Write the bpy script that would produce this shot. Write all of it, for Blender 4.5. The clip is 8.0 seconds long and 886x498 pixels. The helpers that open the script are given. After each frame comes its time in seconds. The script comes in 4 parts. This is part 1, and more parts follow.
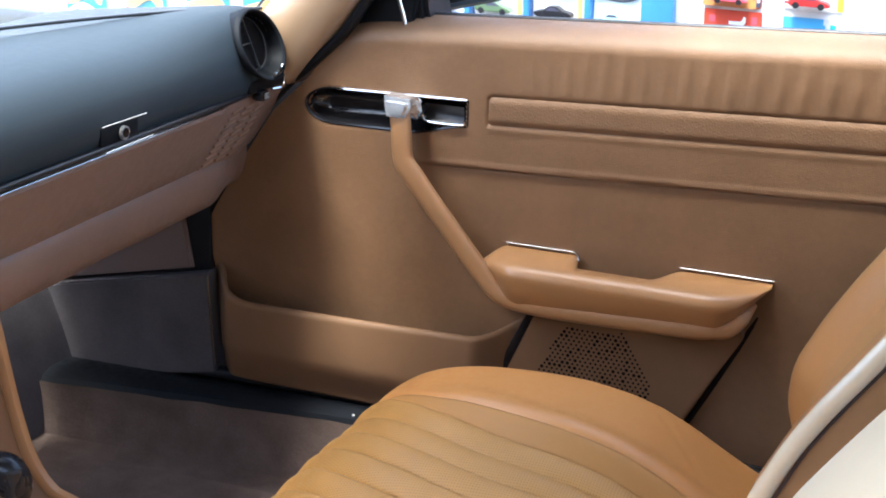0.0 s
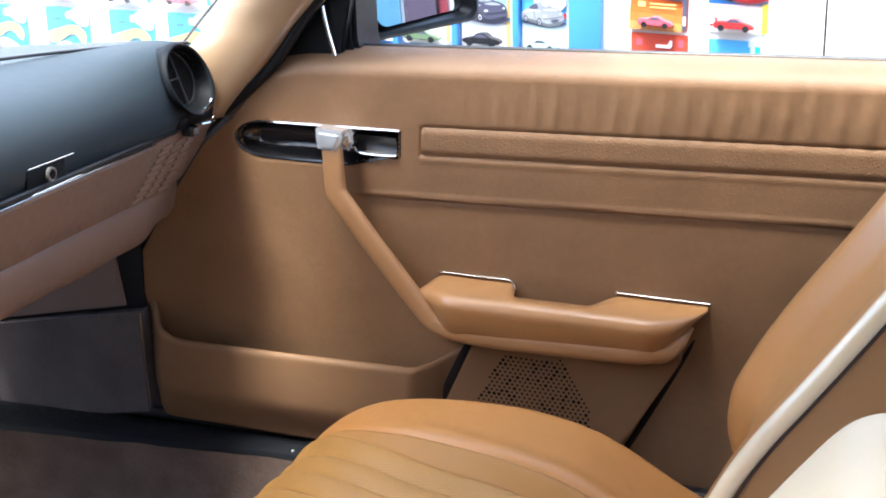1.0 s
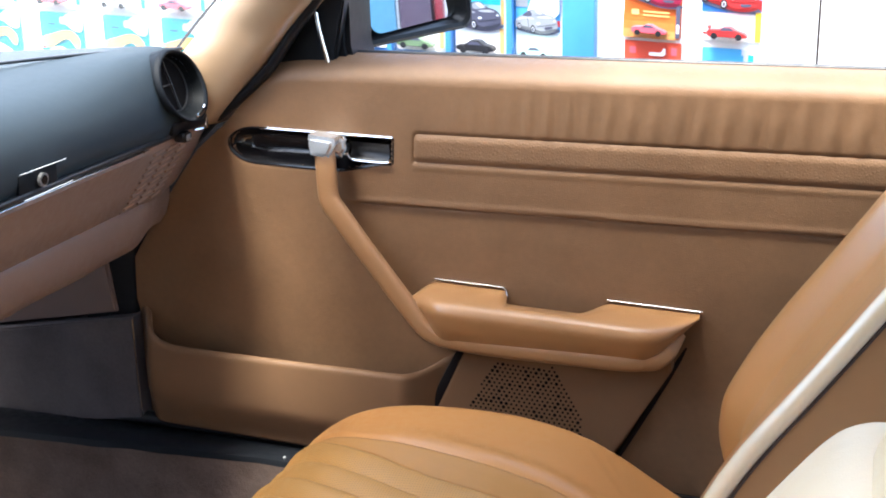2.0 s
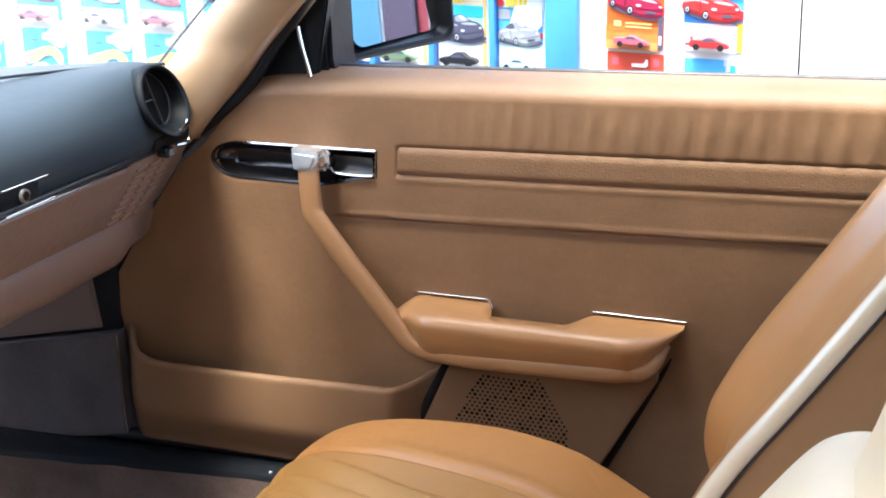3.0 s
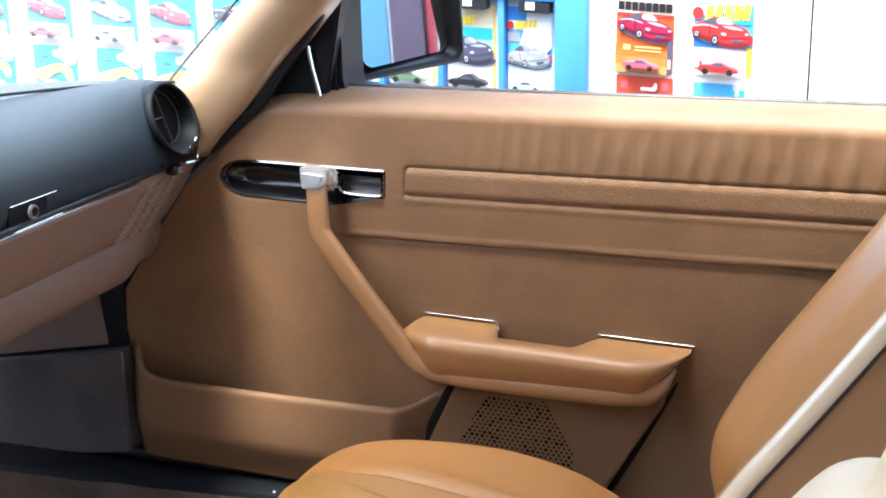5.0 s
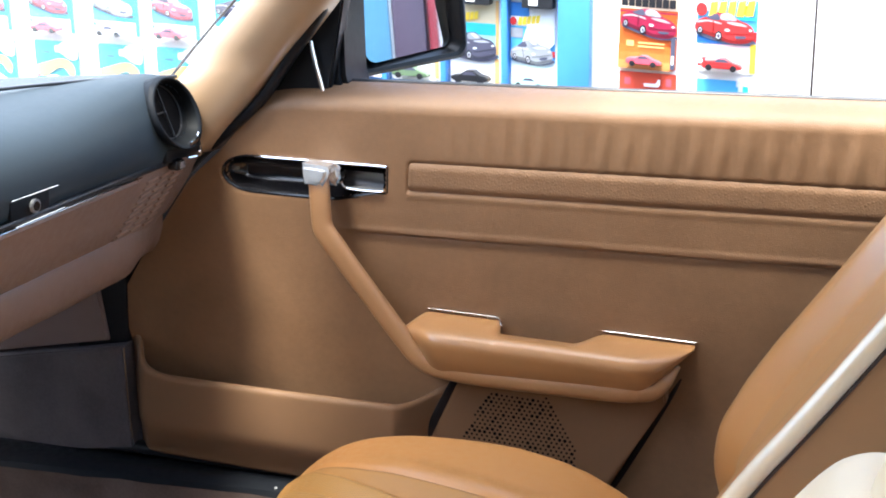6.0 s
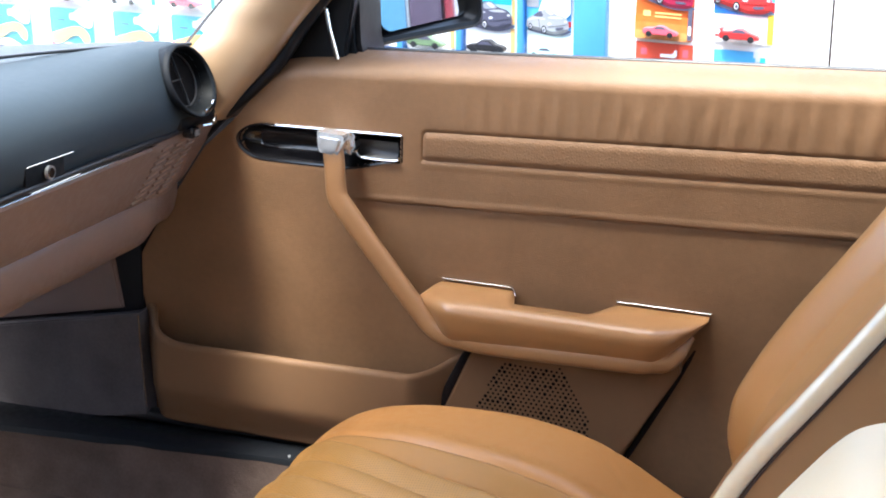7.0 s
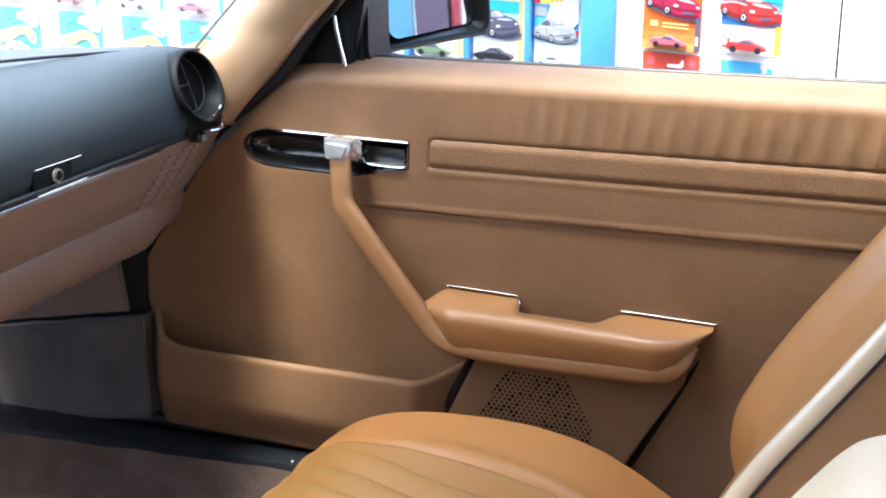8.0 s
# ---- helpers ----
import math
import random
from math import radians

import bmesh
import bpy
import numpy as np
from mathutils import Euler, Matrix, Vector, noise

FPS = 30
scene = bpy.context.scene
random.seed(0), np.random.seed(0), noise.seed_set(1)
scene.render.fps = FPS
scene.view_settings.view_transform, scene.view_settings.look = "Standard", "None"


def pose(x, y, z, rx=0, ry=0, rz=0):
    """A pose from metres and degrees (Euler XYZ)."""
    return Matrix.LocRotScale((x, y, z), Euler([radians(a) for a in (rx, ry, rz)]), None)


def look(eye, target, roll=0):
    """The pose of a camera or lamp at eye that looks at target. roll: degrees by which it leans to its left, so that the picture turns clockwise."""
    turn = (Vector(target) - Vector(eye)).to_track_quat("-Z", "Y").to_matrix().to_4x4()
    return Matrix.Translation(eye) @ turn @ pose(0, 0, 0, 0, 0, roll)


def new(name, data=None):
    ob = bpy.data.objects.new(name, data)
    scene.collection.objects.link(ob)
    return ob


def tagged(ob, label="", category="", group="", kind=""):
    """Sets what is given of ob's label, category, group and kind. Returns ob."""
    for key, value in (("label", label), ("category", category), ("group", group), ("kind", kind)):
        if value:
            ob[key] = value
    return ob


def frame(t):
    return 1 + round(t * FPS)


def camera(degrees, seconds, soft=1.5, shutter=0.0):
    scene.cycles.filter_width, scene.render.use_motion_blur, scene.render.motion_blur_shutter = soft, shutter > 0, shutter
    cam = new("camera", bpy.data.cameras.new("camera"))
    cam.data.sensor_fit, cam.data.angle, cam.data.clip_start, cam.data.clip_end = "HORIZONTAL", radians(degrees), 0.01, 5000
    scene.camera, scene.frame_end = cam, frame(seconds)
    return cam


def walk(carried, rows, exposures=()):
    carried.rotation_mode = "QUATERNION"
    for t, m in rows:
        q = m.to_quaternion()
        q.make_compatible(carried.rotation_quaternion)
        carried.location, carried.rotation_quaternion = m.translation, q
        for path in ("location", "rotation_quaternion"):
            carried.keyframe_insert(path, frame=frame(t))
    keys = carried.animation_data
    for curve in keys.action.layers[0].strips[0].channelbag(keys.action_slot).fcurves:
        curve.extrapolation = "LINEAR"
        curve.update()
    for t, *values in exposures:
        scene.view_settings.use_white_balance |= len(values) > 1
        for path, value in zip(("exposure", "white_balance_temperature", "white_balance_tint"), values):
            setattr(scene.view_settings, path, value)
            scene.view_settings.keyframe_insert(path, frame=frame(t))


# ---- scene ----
cam = camera(38.0, 8.0, soft=1.9)
PATH = [
    (0, (0.2659, -1.7371, 1.1959), (-0.4108, 0.0242, 0.5324), 1.98),
    (0.1, (0.2646, -1.7348, 1.1979), (-0.4042, 0.0330, 0.5439), 1.17),
    (0.2, (0.2632, -1.7325, 1.1998), (-0.3876, 0.0441, 0.5516), 0.63),
    (0.3, (0.2619, -1.7301, 1.2018), (-0.3627, 0.0560, 0.5541), 0.58),
    (0.4, (0.2605, -1.7278, 1.2037), (-0.3488, 0.0625, 0.5530), 0.64),
    (0.5, (0.2592, -1.7255, 1.2057), (-0.3377, 0.0673, 0.5504), 0.85),
    (0.7, (0.2583, -1.7254, 1.2065), (-0.3285, 0.0740, 0.5603), 1.22),
    (1, (0.2570, -1.7253, 1.2078), (-0.3261, 0.0807, 0.5765), 1.34),
    (1.2, (0.2577, -1.7250, 1.2080), (-0.3252, 0.0823, 0.5806), 1.43),
    (2.3, (0.2613, -1.7237, 1.2094), (-0.3138, 0.0898, 0.5924), 1.63),
    (2.5, (0.2620, -1.7234, 1.2096), (-0.3064, 0.0942, 0.5987), 1.35),
    (2.7, (0.2631, -1.7227, 1.2095), (-0.2997, 0.0970, 0.5997), 1.47),
    (3, (0.2648, -1.7216, 1.2093), (-0.2959, 0.1010, 0.6061), 1.26),
    (3.2, (0.2655, -1.7214, 1.2096), (-0.2944, 0.1031, 0.6114), 1.29),
    (3.5, (0.2665, -1.7211, 1.2100), (-0.2960, 0.1032, 0.6137), 1.19),
    (3.7, (0.2661, -1.7216, 1.2099), (-0.2969, 0.1023, 0.6130), 1.29),
    (4, (0.2656, -1.7223, 1.2098), (-0.2978, 0.1027, 0.6164), 1.13),
    (4.2, (0.2657, -1.7227, 1.2101), (-0.2979, 0.1034, 0.6207), 1.33),
    (4.5, (0.2659, -1.7234, 1.2106), (-0.3019, 0.1038, 0.6286), 1.28),
    (4.7, (0.2650, -1.7227, 1.2095), (-0.3053, 0.1059, 0.6341), 1.62),
    (5.8, (0.2597, -1.7187, 1.2037), (-0.3161, 0.1104, 0.6355), 2.01),
    (6, (0.2588, -1.7180, 1.2026), (-0.3153, 0.1098, 0.6286), 1.97),
    (6.2, (0.2572, -1.7178, 1.2014), (-0.3173, 0.1069, 0.6179), 2.29),
    (6.5, (0.2547, -1.7174, 1.1996), (-0.3252, 0.1013, 0.6029), 2.21),
    (6.7, (0.2557, -1.7171, 1.1989), (-0.3290, 0.0975, 0.5944), 2.40),
    (7, (0.2572, -1.7166, 1.1979), (-0.3314, 0.0930, 0.5823), 2.18),
    (7.2, (0.2574, -1.7182, 1.1985), (-0.3356, 0.0884, 0.5784), 2.38),
    (7.5, (0.2576, -1.7205, 1.1994), (-0.3355, 0.0873, 0.5828), 2.38),
    (8, (0.2572, -1.7202, 1.1989), (-0.3395, 0.0903, 0.5938), 2.75),
]
walk(cam, [(t, look(eye, target, roll)) for t, eye, target, roll in PATH],
     exposures=[(0.0, 3.03, 6060, 4), (0.6, 3.15, 6290, 4), (8.0, 3.17, 6330, 4)])

# ---- light ----
SUN_EL, SUN_AZ = radians(71), radians(214)
world = bpy.data.worlds.new("sky")
scene.world = world
world.use_nodes = True
wn = world.node_tree.nodes
sky = wn.new("ShaderNodeTexSky")
sky.sky_type, sky.sun_disc = "NISHITA", False
sky.sun_elevation, sky.sun_rotation = SUN_EL, SUN_AZ
sky.air_density, sky.dust_density, sky.ozone_density = 1.0, 3.0, 1.0
wn["Background"].inputs[1].default_value = 0.15
world.node_tree.links.new(sky.outputs[0], wn["Background"].inputs[0])
sun = new("sun", bpy.data.lights.new("sun", "SUN"))
sun.data.energy, sun.data.angle, sun.data.color = 1.25, radians(14), (1.0, 0.975, 0.93)
sun.matrix_world = look((math.sin(SUN_AZ) * 3, math.cos(SUN_AZ) * 3, 3 * math.tan(SUN_EL)), (0, 0, 0))


# ---- materials ----
def material(name, colour, rough=0.5, metal=0.0, spec=0.5, vary=0.12, vary_scale=6.0, grain=0.0, grain_scale=900.0,
             grain_kind="voronoi", wear=0.0, wear_scale=25.0, coat=0.0, rough_vary=0.08):
    m = bpy.data.materials.new(name)
    m.use_nodes = True
    nt = m.node_tree
    n, l = nt.nodes, nt.links
    b = n["Principled BSDF"]
    b.inputs["Metallic"].default_value = metal
    b.inputs["Specular IOR Level"].default_value = spec
    b.inputs["Coat Weight"].default_value, b.inputs["Coat Roughness"].default_value = coat, 0.22
    co = n.new("ShaderNodeTexCoord")
    big = n.new("ShaderNodeTexNoise")
    big.inputs["Scale"].default_value, big.inputs["Detail"].default_value = vary_scale, 5
    l.new(co.outputs["Object"], big.inputs["Vector"])
    fine = n.new("ShaderNodeTexNoise")
    fine.inputs["Scale"].default_value, fine.inputs["Detail"].default_value = vary_scale * 14, 3
    l.new(co.outputs["Object"], fine.inputs["Vector"])
    add = n.new("ShaderNodeMath")
    add.operation = "MULTIPLY_ADD"
    add.inputs[1].default_value = 0.4
    l.new(fine.outputs[0], add.inputs[0])
    l.new(big.outputs[0], add.inputs[2])
    ramp = n.new("ShaderNodeMapRange")
    ramp.inputs[1].default_value, ramp.inputs[2].default_value = 0.4, 1.0
    ramp.inputs[3].default_value, ramp.inputs[4].default_value = 1 - vary, 1 + vary
    l.new(add.outputs[0], ramp.inputs[0])
    mul = n.new("ShaderNodeMix")
    mul.data_type, mul.blend_type = "RGBA", "MULTIPLY"
    mul.inputs[0].default_value = 1
    mul.inputs[6].default_value = (*colour, 1)
    l.new(ramp.outputs[0], mul.inputs[7])
    l.new(mul.outputs[2], b.inputs["Base Color"])
    rr = n.new("ShaderNodeMapRange")
    rr.inputs[1].default_value, rr.inputs[2].default_value = 0.3, 0.7
    rr.inputs[3].default_value, rr.inputs[4].default_value = max(0.02, rough - rough_vary), min(1, rough + rough_vary)
    l.new(fine.outputs[0], rr.inputs[0])
    l.new(rr.outputs[0], b.inputs["Roughness"])
    last = None
    if grain:
        if grain_kind == "voronoi":
            g = n.new("ShaderNodeTexVoronoi")
            g.feature = "DISTANCE_TO_EDGE"
        else:
            g = n.new("ShaderNodeTexNoise")
            g.inputs["Detail"].default_value = 4
        g.inputs["Scale"].default_value = grain_scale
        l.new(co.outputs["Object"], g.inputs["Vector"])
        bump = n.new("ShaderNodeBump")
        bump.inputs["Strength"].default_value, bump.inputs["Distance"].default_value = grain, 0.0008
        l.new(g.outputs[0], bump.inputs["Height"])
        last = bump
    if wear:
        w = n.new("ShaderNodeTexNoise")
        w.inputs["Scale"].default_value, w.inputs["Detail"].default_value = wear_scale, 6
        l.new(co.outputs["Object"], w.inputs["Vector"])
        bump2 = n.new("ShaderNodeBump")
        bump2.inputs["Strength"].default_value, bump2.inputs["Distance"].default_value = wear, 0.004
        l.new(w.outputs[0], bump2.inputs["Height"])
        if last:
            l.new(last.outputs[0], bump2.inputs["Normal"])
        last = bump2
    if last:
        l.new(last.outputs[0], b.inputs["Normal"])
    return m


def perforated(name, colour, pitch, rough):
    """Leather with rows of fine pin holes."""
    m = material(name, colour, rough, spec=0.3, grain=0.25, grain_scale=700, wear=0.12, vary=0.1)
    n, l = m.node_tree.nodes, m.node_tree.links
    b = n["Principled BSDF"]
    co = next(q for q in n if q.type == "TEX_COORD")
    v = n.new("ShaderNodeTexVoronoi")
    v.voronoi_dimensions, v.inputs["Randomness"].default_value = "2D", 0.0
    v.inputs["Scale"].default_value = 1 / pitch
    l.new(co.outputs["Object"], v.inputs["Vector"])
    dot = n.new("ShaderNodeMapRange")
    dot.inputs[1].default_value, dot.inputs[2].default_value = 0.14, 0.26
    dot.inputs[3].default_value, dot.inputs[4].default_value = 0.55, 1.0
    l.new(v.outputs["Distance"], dot.inputs[0])
    mix = n.new("ShaderNodeMix")
    mix.data_type, mix.blend_type = "RGBA", "MULTIPLY"
    mix.inputs[0].default_value = 1
    old = b.inputs["Base Color"].links[0].from_socket
    l.new(old, mix.inputs[6])
    l.new(dot.outputs[0], mix.inputs[7])
    l.new(mix.outputs[2], b.inputs["Base Color"])
    return m


def clear(name, tint=(1, 1, 1), gloss=1.0, strength=0.6):
    """A thin clear pane: see-through, with the gloss of glass."""
    m = bpy.data.materials.new(name)
    m.use_nodes = True
    n, l = m.node_tree.nodes, m.node_tree.links
    n.remove(n["Principled BSDF"])
    tr, gl, mx, fr = (n.new("ShaderNodeBsdfTransparent"), n.new("ShaderNodeBsdfGlossy"), n.new("ShaderNodeMixShader"), n.new("ShaderNodeLayerWeight"))
    pw = n.new("ShaderNodeMath")
    pw.operation = "POWER"
    pw.inputs[1].default_value = 5.0
    sc = n.new("ShaderNodeMath")
    sc.operation = "MULTIPLY_ADD"
    sc.inputs[1].default_value, sc.inputs[2].default_value = strength, 0.03
    tr.inputs[0].default_value, gl.inputs[0].default_value = (*tint, 1), (gloss, gloss, gloss, 1)
    gl.inputs["Roughness"].default_value = 0.03
    l.new(fr.outputs["Facing"], pw.inputs[0])
    l.new(pw.outputs[0], sc.inputs[0])
    l.new(sc.outputs[0], mx.inputs[0])
    l.new(tr.outputs[0], mx.inputs[1])
    l.new(gl.outputs[0], mx.inputs[2])
    l.new(mx.outputs[0], n["Material Output"].inputs[0])
    return m


TAN = (0.193, 0.108, 0.057)
vinyl = material("tan_vinyl", TAN, 0.5, spec=0.3, grain=0.65, grain_scale=400, wear=0.25, wear_scale=30, vary=0.17, vary_scale=8)
stipple = material("stippled_tan_vinyl", TAN, 0.6, spec=0.3, grain=0.8, grain_scale=230, wear=0.2, wear_scale=30, vary=0.15, vary_scale=8)
vinyl_smooth = material("tan_vinyl_smooth", TAN, 0.55, spec=0.22, grain=0.15, grain_scale=900, wear=0.06, vary=0.08)
leather_back = material("tan_backrest_leather", (0.54, 0.242, 0.072), 0.36, vary=0.05, vary_scale=7, spec=0.8, coat=0.6, rough_vary=0.02)
leather = material("tan_leather", (0.48, 0.215, 0.060), 0.40, grain=0.3, grain_scale=420, wear=0.03, wear_scale=11, vary=0.05, vary_scale=7)
# paler than the seat leather: the highlight is put into the colour
highlight_mat = material("pale_glossy_leather", (0.84, 0.67, 0.44), 0.32, vary=0.04, spec=0.8, coat=0.8, rough_vary=0.03)
arm_mat = material("armrest_leather", (0.39, 0.200, 0.080), 0.30, grain=0.12, grain_scale=600, vary=0.06, rough_vary=0.02, spec=0.6)
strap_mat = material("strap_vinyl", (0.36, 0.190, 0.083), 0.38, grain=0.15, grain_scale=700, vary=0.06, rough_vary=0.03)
# darker copy of the cushion leather for a slope in shade
pleat_leather = material("pleat_leather", (0.39, 0.190, 0.057), 0.5, spec=0.2, grain=0.2, grain_scale=420, vary=0.06)
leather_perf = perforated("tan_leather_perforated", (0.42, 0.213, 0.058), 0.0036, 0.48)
# cream base colour carries the strong light on the driver's seat
leather_lit = material("cream_leather", (0.80, 0.64, 0.43), 0.45, grain=0.25, grain_scale=420, wear=0.2, vary=0.06)
dash_tan = material("reddish_tan_vinyl", (0.205, 0.137, 0.106), 0.5, grain=0.3, grain_scale=700, wear=0.1, vary=0.1)
# lighter than the end panel: light caught by the louvres, as colour
slat_mat = material("pale_tan_louvre", (0.30, 0.195, 0.140), 0.45, vary=0.05)
pillar_mat = material("tan_pillar_vinyl", (0.32, 0.215, 0.130), 0.3, coat=1.0, grain=0.12, grain_scale=800, wear=0.04, vary=0.05, rough_vary=0.02)
kick_tan = material("brown_kick_vinyl", (0.185, 0.136, 0.122), 0.6, grain=0.3, grain_scale=500, vary=0.12)
# near-black colour for shade in the gaps round the speaker cover
gap_shade_mat = material("shaded_gap_rubber", (0.014, 0.011, 0.011), 0.7, vary=0.1, spec=0.1)
piping_mat = material("dark_brown_piping", (0.045, 0.030, 0.024), 0.55, vary=0.1)
black_pad = material("black_padded_vinyl", (0.024, 0.035, 0.044), 0.66, grain=0.08, grain_scale=620, vary=0.06, spec=0.28, rough_vary=0.02)
black_gloss = material("black_plastic", (0.012, 0.012, 0.014), 0.16, vary=0.2, wear=0.03)
knob_mat = material("dark_knob_plastic", (0.010, 0.012, 0.016), 0.24, vary=0.1, spec=0.35)
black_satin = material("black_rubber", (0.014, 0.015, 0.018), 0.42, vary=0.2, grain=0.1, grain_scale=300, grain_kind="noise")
vane_mat = material("grey_vane_plastic", (0.035, 0.037, 0.04), 0.4)
vent_mat = material("black_vent_plastic", (0.007, 0.009, 0.012), 0.6, grain=0.08, grain_scale=500, vary=0.12, spec=0.12)
mirror_black = material("black_mirror_plastic", (0.006, 0.007, 0.009), 0.38, vary=0.1, spec=0.22, rough_vary=0.03)
strip_metal = material("polished_strip", (0.62, 0.62, 0.63), 0.18, metal=1.0, vary=0.03, rough_vary=0.03)
lock_metal = material("pale_lock_metal", (0.28, 0.28, 0.28), 0.3, metal=0.35, vary=0.05)
clasp_metal = material("bright_clasp_metal", (0.74, 0.74, 0.74), 0.16, metal=0.75, vary=0.03, rough_vary=0.03)
dark_rubber = material("dark_rubber", (0.011, 0.0125, 0.0155), 0.45, vary=0.15, spec=0.12)
cup_mat = material("black_cup", (0.004, 0.005, 0.006), 0.5, vary=0.1, spec=0.07, rough_vary=0.03)
void_mat = material("dark_opening", (0.006, 0.005, 0.005), 0.8, vary=0.1, spec=0.1)
chrome = material("chrome", (0.82, 0.82, 0.83), 0.07, metal=1.0, vary=0.04, wear=0.03, rough_vary=0.04)
carpet = material("brown_carpet", (0.135, 0.097, 0.080), 0.95, grain=1.0, grain_scale=420, grain_kind="noise", wear=0.5, wear_scale=60, vary=0.3, vary_scale=16, spec=0.1)
kick_mat = material("brown_kick_carpet", (0.112, 0.102, 0.108), 0.9, grain=0.8, grain_scale=420, grain_kind="noise", vary=0.25, vary_scale=12, spec=0.05)
wall_paint = material("white_wall_paint", (0.86, 0.85, 0.82), 0.75, grain=0.15, grain_scale=120, grain_kind="noise", vary=0.03, vary_scale=3)
concrete = material("grey_concrete", (0.22, 0.215, 0.21), 0.8, grain=0.5, grain_scale=90, grain_kind="noise", vary=0.2, vary_scale=2)
blue_card = material("blue_cardboard", (0.055, 0.225, 0.55), 0.45, vary=0.08, vary_scale=10, wear=0.1)
liner_mat = material("pale_headliner", (0.42, 0.39, 0.35), 0.9, grain=0.3, grain_scale=300, grain_kind="noise", vary=0.06)
body_paint = material("dark_body_paint", (0.03, 0.03, 0.035), 0.2, coat=1.0, vary=0.1)
mirror_mat = material("mirror_glass", (0.72, 0.76, 0.80), 0.015, metal=1.0, vary=0.01, rough_vary=0.005)
glass = clear("window_glass")


def hazed(name, share):
    """Clear glass with a thin pale film that paints in the glare on it."""
    m = clear(name)
    n, l = m.node_tree.nodes, m.node_tree.links
    film = n.new("ShaderNodeBsdfTranslucent")
    film.inputs[0].default_value = (0.9, 0.9, 0.88, 1)
    spots = n.new("ShaderNodeTexNoise")
    spots.inputs["Scale"].default_value = 3
    amount = n.new("ShaderNodeMapRange")
    amount.inputs[3].default_value, amount.inputs[4].default_value = share * 0.8, share * 1.2
    l.new(spots.outputs[0], amount.inputs[0])
    mix = n.new("ShaderNodeMixShader")
    out = n["Material Output"]
    l.new(amount.outputs[0], mix.inputs[0])
    l.new(out.inputs[0].links[0].from_socket, mix.inputs[1])
    l.new(film.outputs[0], mix.inputs[2])
    l.new(mix.outputs[0], out.inputs[0])
    return m


# the pale film imitates bright haze over the view ahead
screen_glass = hazed("dusty_windscreen_glass", 0.045)
blister_mat = clear("clear_blister", (1, 1, 1), 0.8, 0.3)


def print_ink(name, colour, rough=0.4):
    return material(name, colour, rough, vary=0.06, vary_scale=30)


PRINT = {
    "white": (0.82, 0.82, 0.82), "orange": (0.60, 0.125, 0.022), "amber": (0.66, 0.29, 0.09), "red": (0.50, 0.03, 0.03), "tomato": (0.60, 0.075, 0.04), "buff": (0.80, 0.66, 0.42),
    "crimson": (0.30, 0.013, 0.05), "wine": (0.20, 0.012, 0.022), "denim": (0.055, 0.17, 0.27), "flame": (0.61, 0.15, 0.026), "tangerine": (0.62, 0.19, 0.04), "peach": (0.84, 0.62, 0.44), "rose": (0.62, 0.12, 0.16), "pink": (0.70, 0.10, 0.14), "teal": (0.05, 0.52, 0.60), "sky": (0.10, 0.42, 0.72), "blue": (0.04, 0.20, 0.55),
    "yellow": (0.85, 0.60, 0.05), "sand": (0.78, 0.46, 0.16), "black": (0.015, 0.015, 0.018), "grey": (0.32, 0.33, 0.35),
    "slate": (0.08, 0.08, 0.12), "green": (0.13, 0.20, 0.11), "mint": (0.45, 0.72, 0.66), "plum": (0.055, 0.033, 0.056), "silver": (0.60, 0.62, 0.64)}
INK = {k: print_ink("ink_" + k, c) for k, c in PRINT.items()}


# ---- mesh helpers ----
def thing(name, label, category, group="", kind="", at=(0, 0, 0)):
    ob = new(name)
    ob.empty_display_size = 0.05
    ob.location = at
    return tagged(ob, label, category, group, kind)


LEANING = 0.0


def part(name, bm, mat, parent=None, label="", smooth=35, kind=""):
    """Links a bmesh as one mesh object under a thing or a part."""
    bmesh.ops.recalc_face_normals(bm, faces=bm.faces)
    if LEANING:
        for v in bm.verts:
            v.co.x -= LEANING * (v.co.z - 0.855)
    me = bpy.data.meshes.new(name)
    bm.to_mesh(me)
    bm.free()
    me.materials.append(mat)
    if smooth:
        for p in me.polygons:
            p.use_smooth = True
        me.set_sharp_from_angle(angle=radians(smooth))
    ob = new(name, me)
    if parent is not None:
        ob.parent = parent
        if parent.parent is None:
            ob.matrix_parent_inverse = Matrix.Translation(-parent.location)
    return tagged(ob, label, kind=kind)


def single(name, bm, mat, label, category, group="", kind="", smooth=35):
    return tagged(part(name, bm, mat, None, "", smooth), label, category, group, kind)


def lerp(table, x):
    """Straight-line value from a short table of (x, value)."""
    return float(np.interp(x, [a for a, _ in table], [b for _, b in table]))


def ease(a, b, x):
    s = min(1.0, max(0.0, (x - a) / (b - a)))
    return s * s * (3 - 2 * s)


def bell(x, c, w):
    return math.exp(-((x - c) / w) ** 2)


def sheet(fn, nu, nv, bm=None, close_u=False):
    """A grid of faces over fn(u, v), u and v from 0 to 1."""
    bm = bm or bmesh.new()
    vs = [[bm.verts.new(fn(i / nu, j / nv)) for j in range(nv + 1)] for i in range(nu if close_u else nu + 1)]
    k = len(vs)
    for i in range(nu):
        for j in range(nv):
            bm.faces.new((vs[i][j], vs[(i + 1) % k][j], vs[(i + 1) % k][j + 1], vs[i][j + 1]))
    return bm


